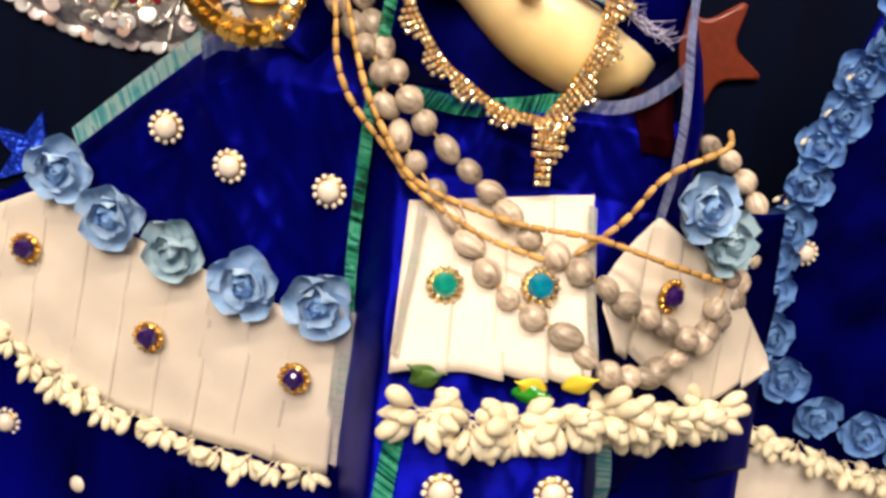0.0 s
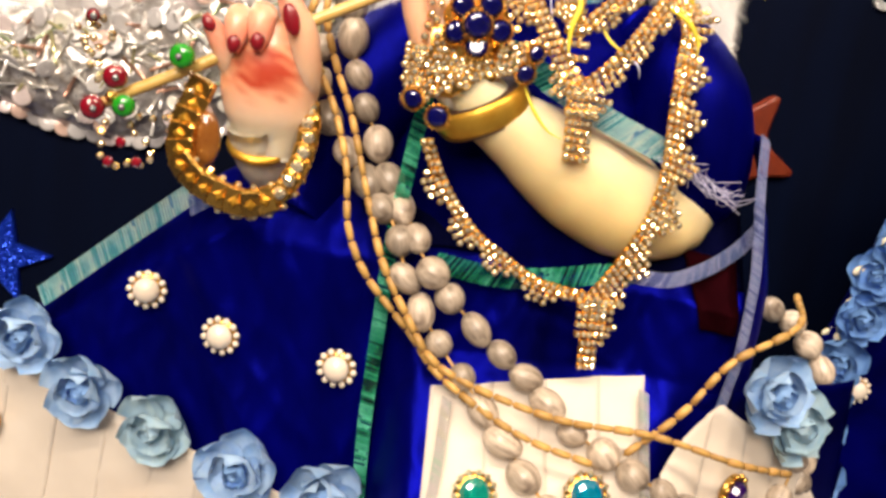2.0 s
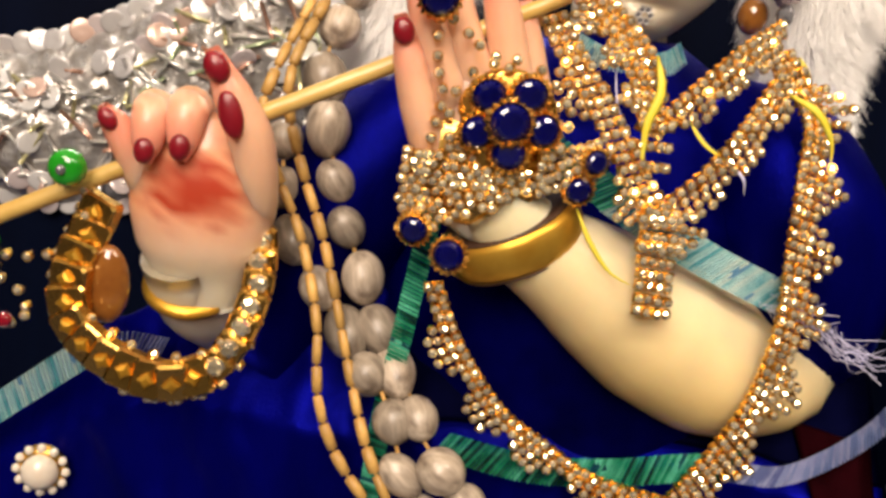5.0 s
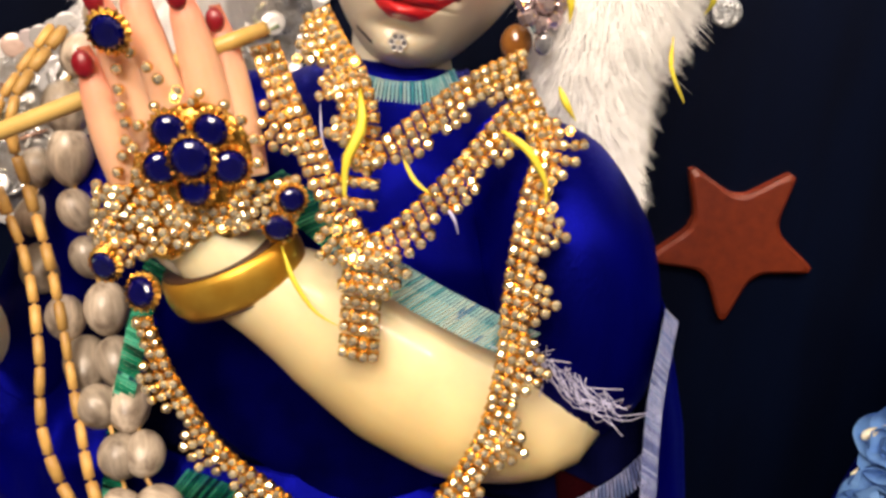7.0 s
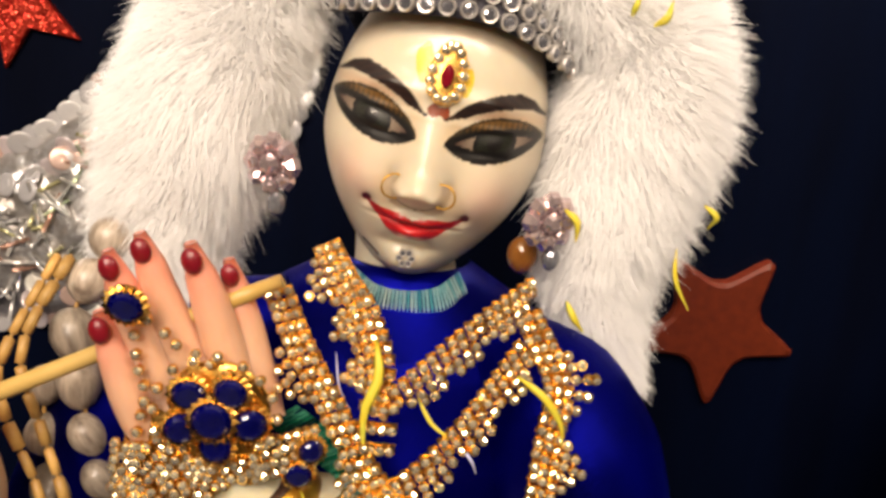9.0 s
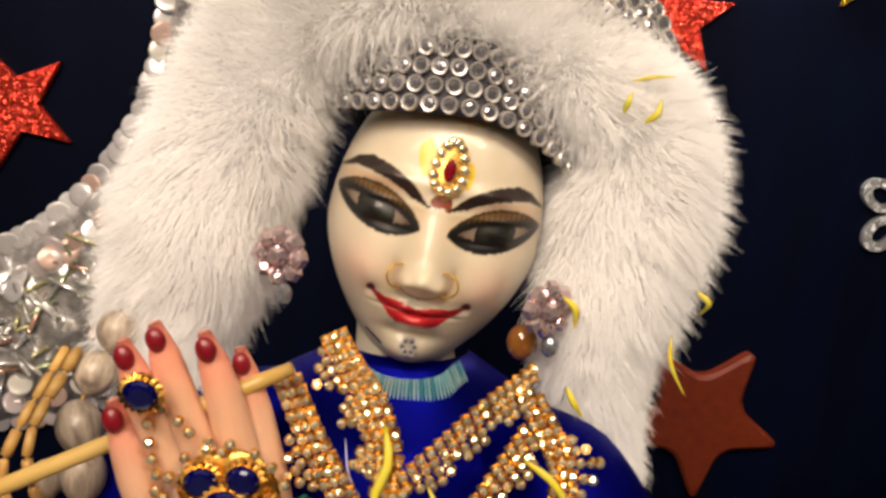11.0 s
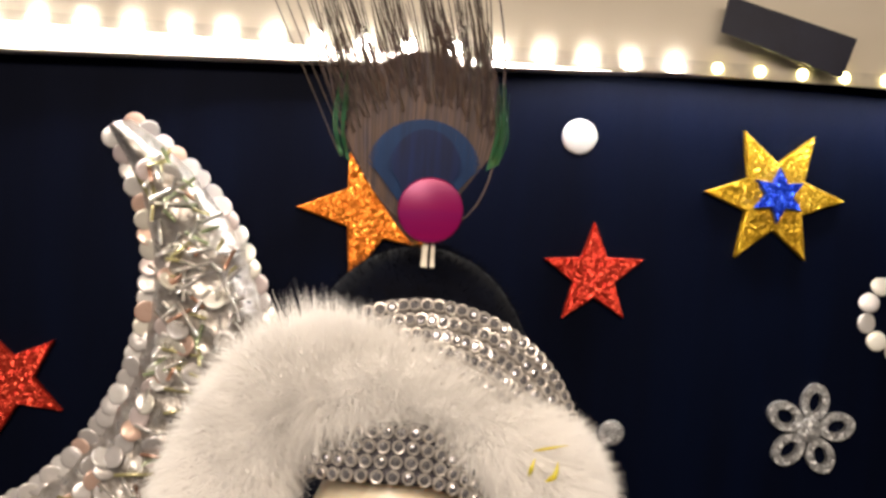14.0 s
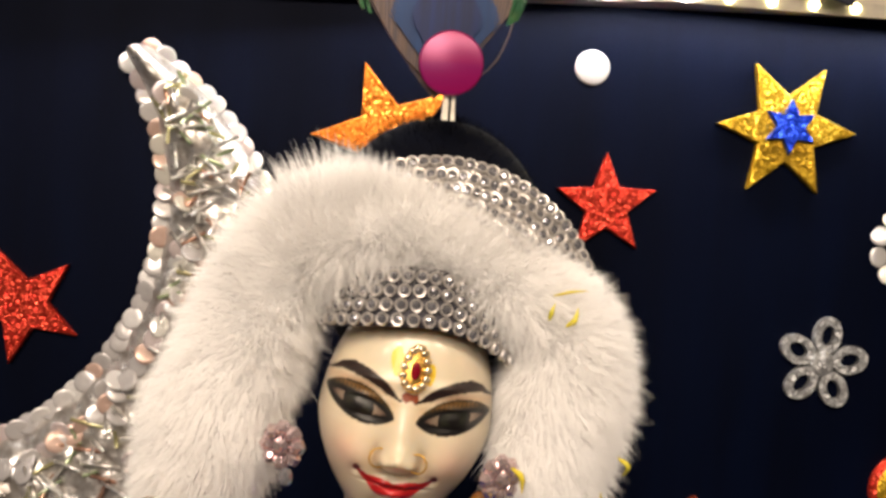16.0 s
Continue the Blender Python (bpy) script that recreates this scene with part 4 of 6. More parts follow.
def shawl(u, v):
    z = 33.0 - 6.6 * v
    xl = lerp([(26.4, 7.7), (28.2, 7.9), (30, 7.9), (32, 7.85), (33, 7.9)], z)
    w = lerp([(26.4, 1.2), (28, 1.0), (29.3, 1.05), (31, 0.75), (32, 0.5), (33, 0.08)], z)
    return xl + w * u, lerp([(26.4, 25.6), (28.2, 25.65), (31, 26.0), (33, 26.9)], z) + 1.3 * u + 0.06 * math.sin(9 * u + z), z


ob_of("shawl_edge", sheet(Geo(), shawl, 12, 30, 0.05), SATIN, robe, "blue satin shawl edge")
tf = Geo()
for k in range(60):
    x = R.uniform(5.3, 7.1)
    z = 32.55 - (x - 5.3) * 0.5 + R.uniform(-.15, .15)
    q = [(x, 26.5, z), (x + R.uniform(-.1, .4), 26.2, z - R.uniform(.1, .3)), (x + R.uniform(-.1, .7), 26.0, z - R.uniform(-.12, .40))]
    tube(tf, spline(q, 5), 0.008, 4)
tagged(ob_of("frayed_threads", tf, THREAD, robe, "frayed pale threads at the sleeve's edge"), kind="stuff")


# pleated ivory bands
def pleat(s, width, depth):
    f = (s / width) % 1.0
    return depth * (f if f < 0.85 else (1 - f) * 0.85 / 0.15)


def pleated(parent, top, bot, x0, x1, width, depth, off, lean=0.0):
    """Cloth folded into pleats, each one lapping over the next."""
    n = round((x1 - x0) / width)
    w = (x1 - x0) / n

    def under(u, v):
        x = x0 + 0.05 + (x1 - x0 - 0.1) * u
        z = top(x) - 0.05 + (bot(x) - top(x) + 0.12) * v
        xx = x + lean * v * (1 if x < x1 - 0.3 else 0)
        return xx, robe_y(xx, z) - off + 0.012 - 0.3 * v + 0.14 * noise.noise((x * 0.4, z * 0.5, 9)) * v, z
    ob_of("ground_cloth", sheet(Geo(), under, 60, 14, 0.02), WHITE_CLOTH, parent)
    for k in range(n):
        wide = w * (1.16 if k < n - 1 else 1.0)
        tilt = R.uniform(-0.28, 0.22)

        def fn(u, v):
            x = min(x1, max(x0, x0 + k * w + wide * u))
            zt, zb = top(x), bot(x) + 0.10 * math.sin(3.1 * u + k)
            z = zt + (zb - zt) * v
            xx = x + (lean + tilt) * v * (1 if x < x1 - 0.3 else 0)
            rise = depth * (0.1 + math.sin(2.0 * u)) * (0.45 + 0.55 * v)
            wob = 0.07 * noise.noise((x * 0.8, z * 0.9, 3 + k)) + 0.14 * noise.noise((x * 0.4, z * 0.5, 9)) * v
            return xx, robe_y(xx, z) - off - 0.3 * v - rise + wob, z
        ob_of("pleat", sheet(Geo(), fn, 10, 14, 0.012), WHITE_CLOTH, parent)


band = thing("pleated_band", "ivory pleated cloth band with pearly trim on the robe", "cloth band", "pleated bands")
pleated(band, lambda x: lerp(BAND_TOP, x), lambda x: lerp(BAND_BOT, x), -12.6, -0.62, 1.3, 0.03, 0.2, lean=-0.7)
apron = thing("pleated_apron", "ivory pleated cloth apron square on the robe's front", "cloth apron", "pleated bands")
pleated(apron, lambda x: 26.5 + 0.13 * (x - 1), lambda x: 22.75 + 0.06 * (x - 1), 0.85, 5.95, 1.25, 0.035, 0.2)
trim("edging", on_robe([(1.2, 26.4), (1.1, 25.2), (0.95, 24.2), (0.85, 23.2)], 0.62), 0.24, TRIM_PEARL, apron, label="pearly woven edging")
trim("edging", on_robe([(5.85, 26.9), (5.85, 25.6), (5.9, 24.5), (6.0, 23.4)], 0.6), 0.24, TRIM_PEARL, apron, label="pearly woven edging")
side = thing("pleated_band", "ivory pleated cloth piece over the robe's other hip", "cloth band", "pleated bands")
RT = [(6.4, 25.2), (7.7, 26.9), (8.6, 26.3), (10.2, 25.4), (12.5, 22.4)]
RB = [(6.4, 24.6), (7.0, 23.2), (9.4, 21.4), (10.5, 21.2), (12.5, 22.0)]
pleated(side, lambda x: lerp(RT, x), lambda x: lerp(RB, x), 6.4, 12.5, 1.1, 0.08, 0.2)

# ---- white fur hood ----
FUR_PATH = [(-0.7, 29.8, 34.9), (-1.0, 29.8, 36.2), (-0.5, 29.7, 38.2), (0.05, 29.5, 40.1), (0.9, 29.3, 41.8), (2.4, 29.2, 42.3), (4.4, 29.3, 41.75), (6.05, 29.4, 40.85), (6.80, 29.6, 40.0), (6.65, 29.7, 38.4), (6.4, 29.7, 36.7), (6.8, 29.6, 35.2), (7.25, 29.5, 34.2)]
FUR_R = [0.88, 1.16, 1.45, 1.22, 1.08, 0.95, 0.84, 0.88, 1.06, 1.36, 1.22, 0.78, 0.22]


def build_fur():
    hood = thing("fur_hood", "fluffy white plush fur hood round the statue's head", "hood")
    n = 90
    p = spline(FUR_PATH, n)
    r = np.interp(np.linspace(0, 1, n), np.linspace(0, 1, len(FUR_R)), FUR_R)
    g = Geo()
    tube(g, p, list(r * 0.97), 32, flat=1.12)
    ob_of("lining", g, FUR, hood, "dense white under-fur")
    t = np.gradient(p, axis=0)
    t /= np.linalg.norm(t, axis=1)[:, None]
    a = np.cross(t, np.array((0, 1.0, 0)))
    a /= np.linalg.norm(a, axis=1)[:, None]
    b = np.cross(a, t)
    rng = np.random.default_rng(3)
    N = 130000
    u = rng.uniform(0, n - 1, N)
    w = rng.uniform(0, 2 * math.pi, N)

    def skin(u_, w_):
        """Centre, outward direction and radius of the roll at place u_ along it and angle w_ round it."""
        i_ = np.minimum(u_.astype(int), n - 2)
        f = (u_ - i_)[:, None]
        mix = lambda q: q[i_] * (1 - f) + q[i_ + 1] * f
        o_ = np.cos(w_)[:, None] * mix(a) + 1.12 * np.sin(w_)[:, None] * mix(b)
        return mix(p), o_, mix(r[:, None])

    def lie(c_, o_, jit):
        """The way the hair lies: out of the roll, away from the face, drooping at the sides."""
        away = c_ + o_ - np.array((3.4, 29.8, 38.8))
        away /= np.linalg.norm(away, axis=1)[:, None]
        q = (c_ + o_) * 1.7
        sway = np.c_[np.sin(q[:, 2] * 1.3 + 2 * np.sin(q[:, 0])), 0.4 * np.sin(q[:, 0] * 1.7 + q[:, 2]), np.sin(q[:, 0] * 1.1 - 1.5 * np.sin(q[:, 2] * 0.8))]
        low = np.clip((42.0 - c_[:, 2:]) / 4.0, 0, 1)
        d_ = 0.50 * o_ + 0.28 * away + 0.16 * sway + jit + np.array((0, 0, -0.50)) * low
        return d_ / np.linalg.norm(d_, axis=1)[:, None]

    c, out, rad = skin(u, w)
    cu, cw = np.floor(u / 0.8 + 0.35 * np.sin(3 * w)), np.floor(w * 30 / (2 * math.pi) + 0.3 * np.sin(u * 1.7))
    cell = ((cu + 1) * 34 + cw + 1).astype(int)
    shake = rng.normal(0, 1, (cell.max() + 1, 3))
    grow = rng.uniform(0.88, 1.16, (cell.max() + 1, 1))
    L = rng.uniform(0.20, 0.60, (N, 1)) * (0.55 + 0.35 * rad) * grow[cell] + (rng.random((N, 1)) < 0.03) * 0.18
    L += 0.75 * np.exp(-((c[:, :1] - 1.5) / 1.6) ** 2 - ((c[:, 2:] - 42.2) / 1.0) ** 2) * rng.random((N, 1)) ** 3 + 0.22 * rng.random((N, 1)) ** 4
    root = c + out * rad * 0.90
    d = lie(c, out, 0.07 * shake[cell] + rng.normal(0, 0.17, (N, 3)))
    end = root + d * L + np.array((0, 0, -0.12)) * L
    # the tips of one lock lean together
    kc, ko, kr = skin(np.clip((cu + 0.5) * 0.8, 0, n - 1.01), (cw + 0.5) * 2 * math.pi / 30)
    tip = kc + ko * kr * 0.90 + lie(kc, ko, 0.07 * shake[cell]) * L
    end = end * 0.78 + tip * 0.22
    mid = root + d * L * 0.5
    face = 0.55 * out + np.array((0, -0.7, 0.15)) + rng.normal(0, 0.12, (N, 3))
    s = np.cross(end - root, face)
    s *= 0.0068 / (np.linalg.norm(s, axis=1)[:, None] + 1e-6)
    V = np.stack([root - s, root + s, mid + s * 0.85, mid - s * 0.85, end], axis=1).reshape(-1, 3)
    g = Geo()
    g.v = V.tolist()
    g.f = [q4 for k in (5 * np.arange(N)).tolist() for q4 in ((k, k + 1, k + 2, k + 3), (k + 3, k + 2, k + 4))]
    g.m = [0] * len(g.f)
    tagged(ob_of("fur", g, FUR, hood, "long soft white hairs"), kind="stuff")


build_fur()

# ---- velvet cap ----
cap = thing("velvet_cap", "dark navy velvet cap behind the jewelled bands", "cap")
g = Geo()
ball(g, (3.9, 32.0, 41.7), (2.75, 2.3, 3.2), 40, 26)
ob_of("crown", g, VELVET, cap)
fz = Geo()
for k in range(2600):
    w, e = R.uniform(0, 2 * math.pi), R.uniform(0.1, 1.5)
    nrm = Vector((math.cos(w) * math.cos(e), math.sin(w) * math.cos(e), math.sin(e)))
    p0 = Vector((3.9 + 2.75 * nrm.x, 32.0 + 2.3 * nrm.y, 41.7 + 3.2 * nrm.z))
    d = (nrm + Vector((R.gauss(0, .5), R.gauss(0, .5), R.gauss(0, .3)))).normalized() * R.uniform(.1, .32)
    s = d.cross(Vector((R.gauss(0, 1), R.gauss(0, 1), R.gauss(0, 1)))).normalized() * 0.008
    fz.add([p0 - s, p0 + s, p0 + d], [(0, 1, 2)])
tagged(ob_of("pile", fz, VELVET, cap, "short velvet pile"), kind="stuff")

# ---- the second figure's robe, further back ----
robe2 = thing("robe", "deep blue satin robe of a second figure, edged with blue roses", "robe")


def second(u, v):
    z = 36 - 26 * v
    xl = lerp([(10, 15.9), (17, 16.1), (19.2, 15.9), (22.5, 15.2), (24.3, 15.3), (27.3, 16.1), (29.9, 16.8), (32.2, 17.6), (36, 19)], z)
    x = xl + (40 - xl) * u
    return x, 36.4 - 7.5 * math.sin(u * math.pi / 2) * (0.35 + 0.65 * v) + 0.2 * math.sin(x * 0.9 + z * .1), z


ob_of("panel", sheet(Geo(), second, 50, 50, 0.1), SATIN2, robe2)


# ---- roses, brooches, buttons ----
def petal_sheet(w, h, cup, curl):
    g = Geo()

    def fn(u, v):
        a = (u - 0.5) * 2
        wid = w * math.sqrt(max(0.0, 1 - ((v - 0.56) / 0.60) ** 2)) + 0.02
        x = a * wid
        z = h * v * (1 - 0.16 * a * a)
        y = -cup * (1 - a * a) * math.sin(v * 2.2) * -1 - curl * max(0, v - 0.55) ** 2 * 4 - cup * 1.2 * a * a * v + 0.03 * math.sin(7 * a + 3 * v)
        return x, y, z
    return sheet(g, fn, 8, 7)


def rose_thing(m, label, deep=None):
    t = thing("paper_rose", label, "paper flower", "blue paper roses")
    outer = mesh_of("petal", petal_sheet(0.56, 1.06, 0.14, 0.34), m)
    mid = mesh_of("petal", petal_sheet(0.46, 0.74, 0.15, 0.14), m)
    inner = mesh_of("petal", petal_sheet(0.30, 0.48, 0.16, 0.04), deep or m)
    for ring_, me, n, tilt, up in ((0, outer, 5, 10, 0.0), (1, mid, 5, 36, 0.12), (2, inner, 4, 62, 0.22)):
        for k in range(n):
            a = 360 * k / n + 31 * ring_ + R.uniform(-9, 9)
            ob_of("petal", me, None, t, m=P(0, -up, 0) @ pose(0, 0, 0, 0, a, 0) @ pose(0, 0, 0, tilt + R.uniform(-12, 12), 0, R.uniform(-18, 18)))
    g = Geo()
    q = [(0.20 * (1 - k / 40) * math.cos(k * 0.55) + 0.02, -0.34 - 0.006 * k, 0.20 * (1 - k / 40) * math.sin(k * 0.55)) for k in range(30)]
    tube(g, q, 0.055, 6, flat=1.8)
    ob_of("heart", g, deep or m, t, "tightly rolled heart")
    return t


rose_a = rose_thing(PETAL_BLUE, "pale blue paper rose sewn on the robe", PETAL_HEART)
rose_a.matrix_basis = P(-9.35, robe_y(-9.5, 25.4) - 0.45, 25.5, 0, 10, -10)
rose_a.scale = (1.05, 1.05, 1.05)
for x, z, ry, s in ((-7.7, 24.4, 80, 1.05), (-3.5, 23.15, 150, 1.12), (-1.3, 23.0, 40, 1.08), (8.8, 27.35, 200, 1.05)):
    c = copy_thing(rose_a, P(x, robe_y(x, z) - 0.45, z, 0, ry, -8 if x < 0 else 25))
    c.scale = (s, s, s)
rose_m = rose_thing(PETAL_MINT, "pale mint-blue paper rose sewn on the robe")
rose_m.matrix_basis = P(-5.75, robe_y(-5.85, 23.5) - 0.35, 23.7, 0, 25, -10)
copy_thing(rose_m, P(9.85, robe_y(9.85, 26.2) - 0.35, 26.25, 0, 120, 25))
rose_d = rose_thing(PETAL_DEEP, "blue paper rose on the edge of the second robe")
edge = [(17.7, 34.9, 33.2), (16.7, 35.2, 30.2), (16.0, 35.2, 27.4), (15.2, 35.1, 24.4), (15.0, 35, 22.2)]
hem = [(15.4, 34.5, 20.6), (16.6, 34.2, 18.9), (18.7, 33.4, 17.7), (21.6, 32.4, 17.3), (25.0, 31.0, 16.8), (29, 29.6, 17)]
first = True
for path, n in ((edge, 9), (hem, 10)):
    for x, y, z in spline(path, n):
        m = P(x + R.uniform(-.2, .2), y - 0.5, z + R.uniform(-.2, .2), R.uniform(-20, 20), R.uniform(0, 360), R.uniform(-35, 15))
        if first:
            rose_d.matrix_basis = m
            first = False
        else:
            copy_thing(rose_d, m)


def gem_mesh(r, h, seg=8):
    """A cut stone: girdle, crown facets and table."""
    return lathe(Geo(), [(r, 0), (r, h * 0.3), (r * 0.78, h * 0.75), (r * 0.5, h)], seg)


bead_gold = mesh_of("grain", ball(Geo(), (0, 0, 0), 0.085, 8, 6), GOLD)
bead_crys = mesh_of("grain", ball(Geo(), (0, 0, 0), 0.085, 6, 5), CRYSTAL, smooth=False)


def brooch(stone_mat, label, r, n=11, pearl=False, oval=1.0, grain=None):
    t = thing("button" if pearl else "brooch", label, "button" if pearl else "brooch", "pearl buttons" if pearl else "stone brooches")
    g = Geo()
    if pearl:
        ball(g, (0, -0.12, 0), (r * 0.66, r * 0.5, r * 0.66), 20, 12)
    else:
        lathe(g, [(r * 0.68, 0), (r * 0.68, 0.12), (r * 0.54, 0.26), (r * 0.32, 0.32)], 12)
    ob_of("pearl" if pearl else "stone", g, stone_mat, t, smooth=pearl)
    ob_of("back_plate", lathe(Geo(), [(r * 0.9, -0.1), (r * 0.9, 0.02), (r * 0.6, 0.06)], 16), GOLD, t)
    for k in range(n):
        w = 2 * math.pi * k / n
        ob_of("grain", grain or bead_gold, None, t, m=P(r * 0.86 * math.cos(w), -0.05, r * 0.86 * math.sin(w)))
    t.scale = (1, 1, oval)
    return t


bead_pearl = mesh_of("grain", ball(Geo(), (0, 0, 0), 0.085, 8, 6), PEARL)
pb = brooch(PEARL, "cream pearl button in a gold setting ringed with small pearls", 0.50, 12, True, grain=bead_pearl)
pb.matrix_basis = P(-6.27, robe_y(-6.3, 27.2) - 0.15, 27.2)
for x, z in ((-4.31, 26.4), (-1.37, 26.2), (-11.5, 16.2), (-8.8, 14.6), (2.35, 20.35), (5.15, 20.5)):
    copy_thing(pb, P(x, robe_y(x, max(z, 19)) - (0.15 if z > 22 else -0.35 if x < 0 else 0.05), z, 0, R.uniform(0, 40), -14 if x < 0 else 0))
copy_thing(pb, P(16.3, 34.7, 23.9))
gb = brooch(AMETHYST, "dark violet stone brooch in a gold setting", 0.50, 12, oval=1.15)
gb.matrix_basis = P(-10.5, robe_y(-10.5, 22.8) - 0.55, 22.8, 0, 0, -14)
for x, z in ((-6.4, 20.85), (-1.85, 20.55)):
    copy_thing(gb, P(x, robe_y(x, z) - 0.72, z, 0, 0, -14))
copy_thing(gb, P(8.35, 25.1, 24.75, 0, -5, 38))
eb = brooch(EMERALD, "emerald green stone brooch ringed with small crystals", 0.53, 13, grain=bead_crys)
eb.matrix_basis = P(1.98, 23.95, 24.75, -25, 0, 0)
ab = brooch(AQUA, "aqua blue stone brooch ringed with small crystals", 0.55, 13, grain=bead_crys)
ab.matrix_basis = P(4.47, 23.9, 25.0, -25, 0, 0)

# ---- cream bud fringes ----
bud_me = [mesh_of("bud", lathe(Geo(), [(0.02, 0), (0.022, 0.30), (0.10, 0.38), (0.19, 0.60), (0.215, 0.80), (0.15, 1.0), (0.05, 1.07)], 10, axis="z"), BUD),
          mesh_of("bud", lathe(Geo(), [(0.02, 0), (0.022, 0.34), (0.13, 0.42), (0.22, 0.58), (0.20, 0.78), (0.09, 0.98), (0.02, 1.04)], 10, axis="z"), BUD)]


def fringe(path, n, per, label, size=1.0, spread=75):
    """Clusters of stalked buds, fanned downwards and a little towards the viewer."""
    t = thing("bud_fringe", label, "flower fringe", "bud fringes")
    for p in spline(path, n):
        lean = R.uniform(-14, 14)
        for k in range(per):
            a = lean + spread * (2 * (k + 0.5) / per - 1) + R.uniform(-14, 14)
            o = ob_of("bud", bud_me[R.randrange(2)], None, t, m=P(p[0] + R.uniform(-.14, .14), p[1] + R.uniform(-.2, .05), p[2] + R.uniform(-.08, .10)) @ pose(0, 0, 0, 0, 180 - a, 0) @ pose(0, 0, 0, R.uniform(-4, 50) * (0.4 if k % 2 else 1), 0, 0))
            s = size * R.uniform(0.75, 1.12)
            o.scale = (s * R.uniform(.85, 1.1), s, s)
    return t


fringe([(x, robe_y(x, z) - 0.55, z) for x, z in ((-12.5, 20.75), (-11.0, 19.8), (-9.4, 18.95), (-6.6, 18.15), (-3.9, 17.65), (-1.2, 17.65))], 14, 8, "fringe of cream foam buds under the pleated band", 0.82)
fringe([(1.7, 21.9, 22.1), (2.6, 21.9, 22.0), (4.2, 21.9, 22.15), (5.8, 22.2, 22.3), (7.2, 23.8, 21.8), (8.8, 25.0, 21.2), (10.6, 26.2, 21.0)], 10, 18, "fringe of cream foam buds under the pleated apron", 1.05, spread=125)
fringe([(15.4, 34.0, 16.9), (17.6, 33.4, 16.5), (20.0, 32.4, 16.2), (23, 31.4, 15.6), (27, 30, 15.8)], 14, 8, "fringe of cream foam buds on the second robe's hem", 1.0)
fringe([(17.2, 35, 32.0), (15.8, 35, 28.2), (14.9, 35, 25.3), (14.9, 35, 23.5)], 8, 2, "few cream buds among the blue roses", 0.6)
cl = thing("pleated_band", "cream cloth hem below the second robe's fringe", "cloth band", "pleated bands")
ob_of("cloth", sheet(Geo(), lambda u, v: (15.2 + 18 * u, 34.6 - 5 * u - 1.2 * v + pleat(18 * u, 1.1, 0.25), 15.6 - 5.2 * v), 80, 8, 0.05), WHITE_CLOTH, cl)


def leaf(name, x, y, z, rot, m=LEAF):
    g = sheet(Geo(), lambda u, v: ((u - .5) * 0.55 * math.sin(math.pi * min(1, v + .08)) , -0.15 * math.sin(v * 2) + 0.15 * abs(u - .5), v * 1.0), 6, 8, 0.02)
    return tagged(ob_of(name, g, m, m=P(x, y, z, 10, rot, 0)), "dark green paper leaf tucked above the bud fringe", "leaf", "paper leaves")


for x, z, r_ in ((1.3, 22.6, 60), (2.0, 22.7, -60), (3.9, 22.6, 80), (4.8, 22.7, -70), (5.2, 22.8, 60)):
    leaf("paper_leaf", x, robe_y(x, z) - 0.55, z, r_, LEAF if x < 3 else GREEN_STONE if x < 4 else YELLOW_BIT)

# ---- seed-bead garland and stick-bead strands ----
seed_me = []
for k in range(3):
    g = Geo()
    ball(g, (0, 0, 0), (0.355, 0.345, 0.37 + 0.06 * k), 16, 12)
    g.v = [(x * (1 - 0.16 * max(0, z)), y * (1 - 0.16 * max(0, z)), z) for x, y, z in g.v]
    seed_me.append(mesh_of("bead", g, SEED))


def garland(path, pitch, label, name="bead_garland"):
    t = thing(name, label, "garland", "seed-bead garlands")
    pts = spline(path, int(length(path) / pitch))
    for i, p in enumerate(pts):
        d = Vector(pts[min(i + 1, len(pts) - 1)] - pts[max(i - 1, 0)])
        q = d.to_track_quat("Z", "Y").to_matrix().to_4x4()
        o = ob_of("bead", seed_me[R.randrange(3)], None, t, m=P(p[0] + R.uniform(-.07, .07), p[1] + R.uniform(-.12, .05), p[2] + R.uniform(-.05, .05)) @ q @ pose(0, 0, 0, R.uniform(-25, 25), R.uniform(-25, 25), R.uniform(0, 360)))
        s = R.uniform(0.88, 1.1)
        o.scale = (s, s, s)
    ob_of("cord", tube(Geo(), spline(path, 60), 0.035, 5), STICK, t)
    return t


garland([(-2.6, 28.4, 33.6), (-2.4, 28.0, 32.5), (-1.6, 27.4, 31.2), (-0.5, 26.4, 30.1), (0.05, 26.0, 28.8), (1.0, 25.6, 27.4), (2.3, 24.8, 26.1), (3.6, 23.8, 24.7), (5.2, 23.2, 24.0), (6.4, 23.1, 23.1), (7.9, 24.1, 22.6)], 0.80, "garland of grey-brown oval seed beads hanging to the apron")
garland([(-1.6, 28.6, 36.2), (-2.0, 28.1, 35.2), (-1.9, 27.9, 34.1), (-1.4, 27.7, 32.6), (-0.75, 27.2, 31.0), (-0.1, 26.5, 30.2), (0.35, 25.9, 29.4), (1.6, 25.6, 28.1), (3.0, 25.3, 27.0), (4.3, 24.7, 26.0), (5.9, 24.1, 25.3), (7.4, 24.4, 24.4), (9.0, 25.2, 23.6), (10.2, 26.1, 23.8), (11.0, 27.2, 24.6), (11.5, 27.9, 25.5), (11.4, 28.2, 26.8), (10.5, 28.2, 28.0), (9.6, 28.0, 28.6)], 0.80, "garland of grey-brown oval seed beads looping to the hip")
garland([(8.1, 24.4, 22.8), (9.2, 25.3, 23.0), (10.0, 26.0, 24.2), (10.5, 26.6, 25.0), (10.9, 27.0, 24.2)], 0.8, "short loop of grey-brown seed beads at the hip")

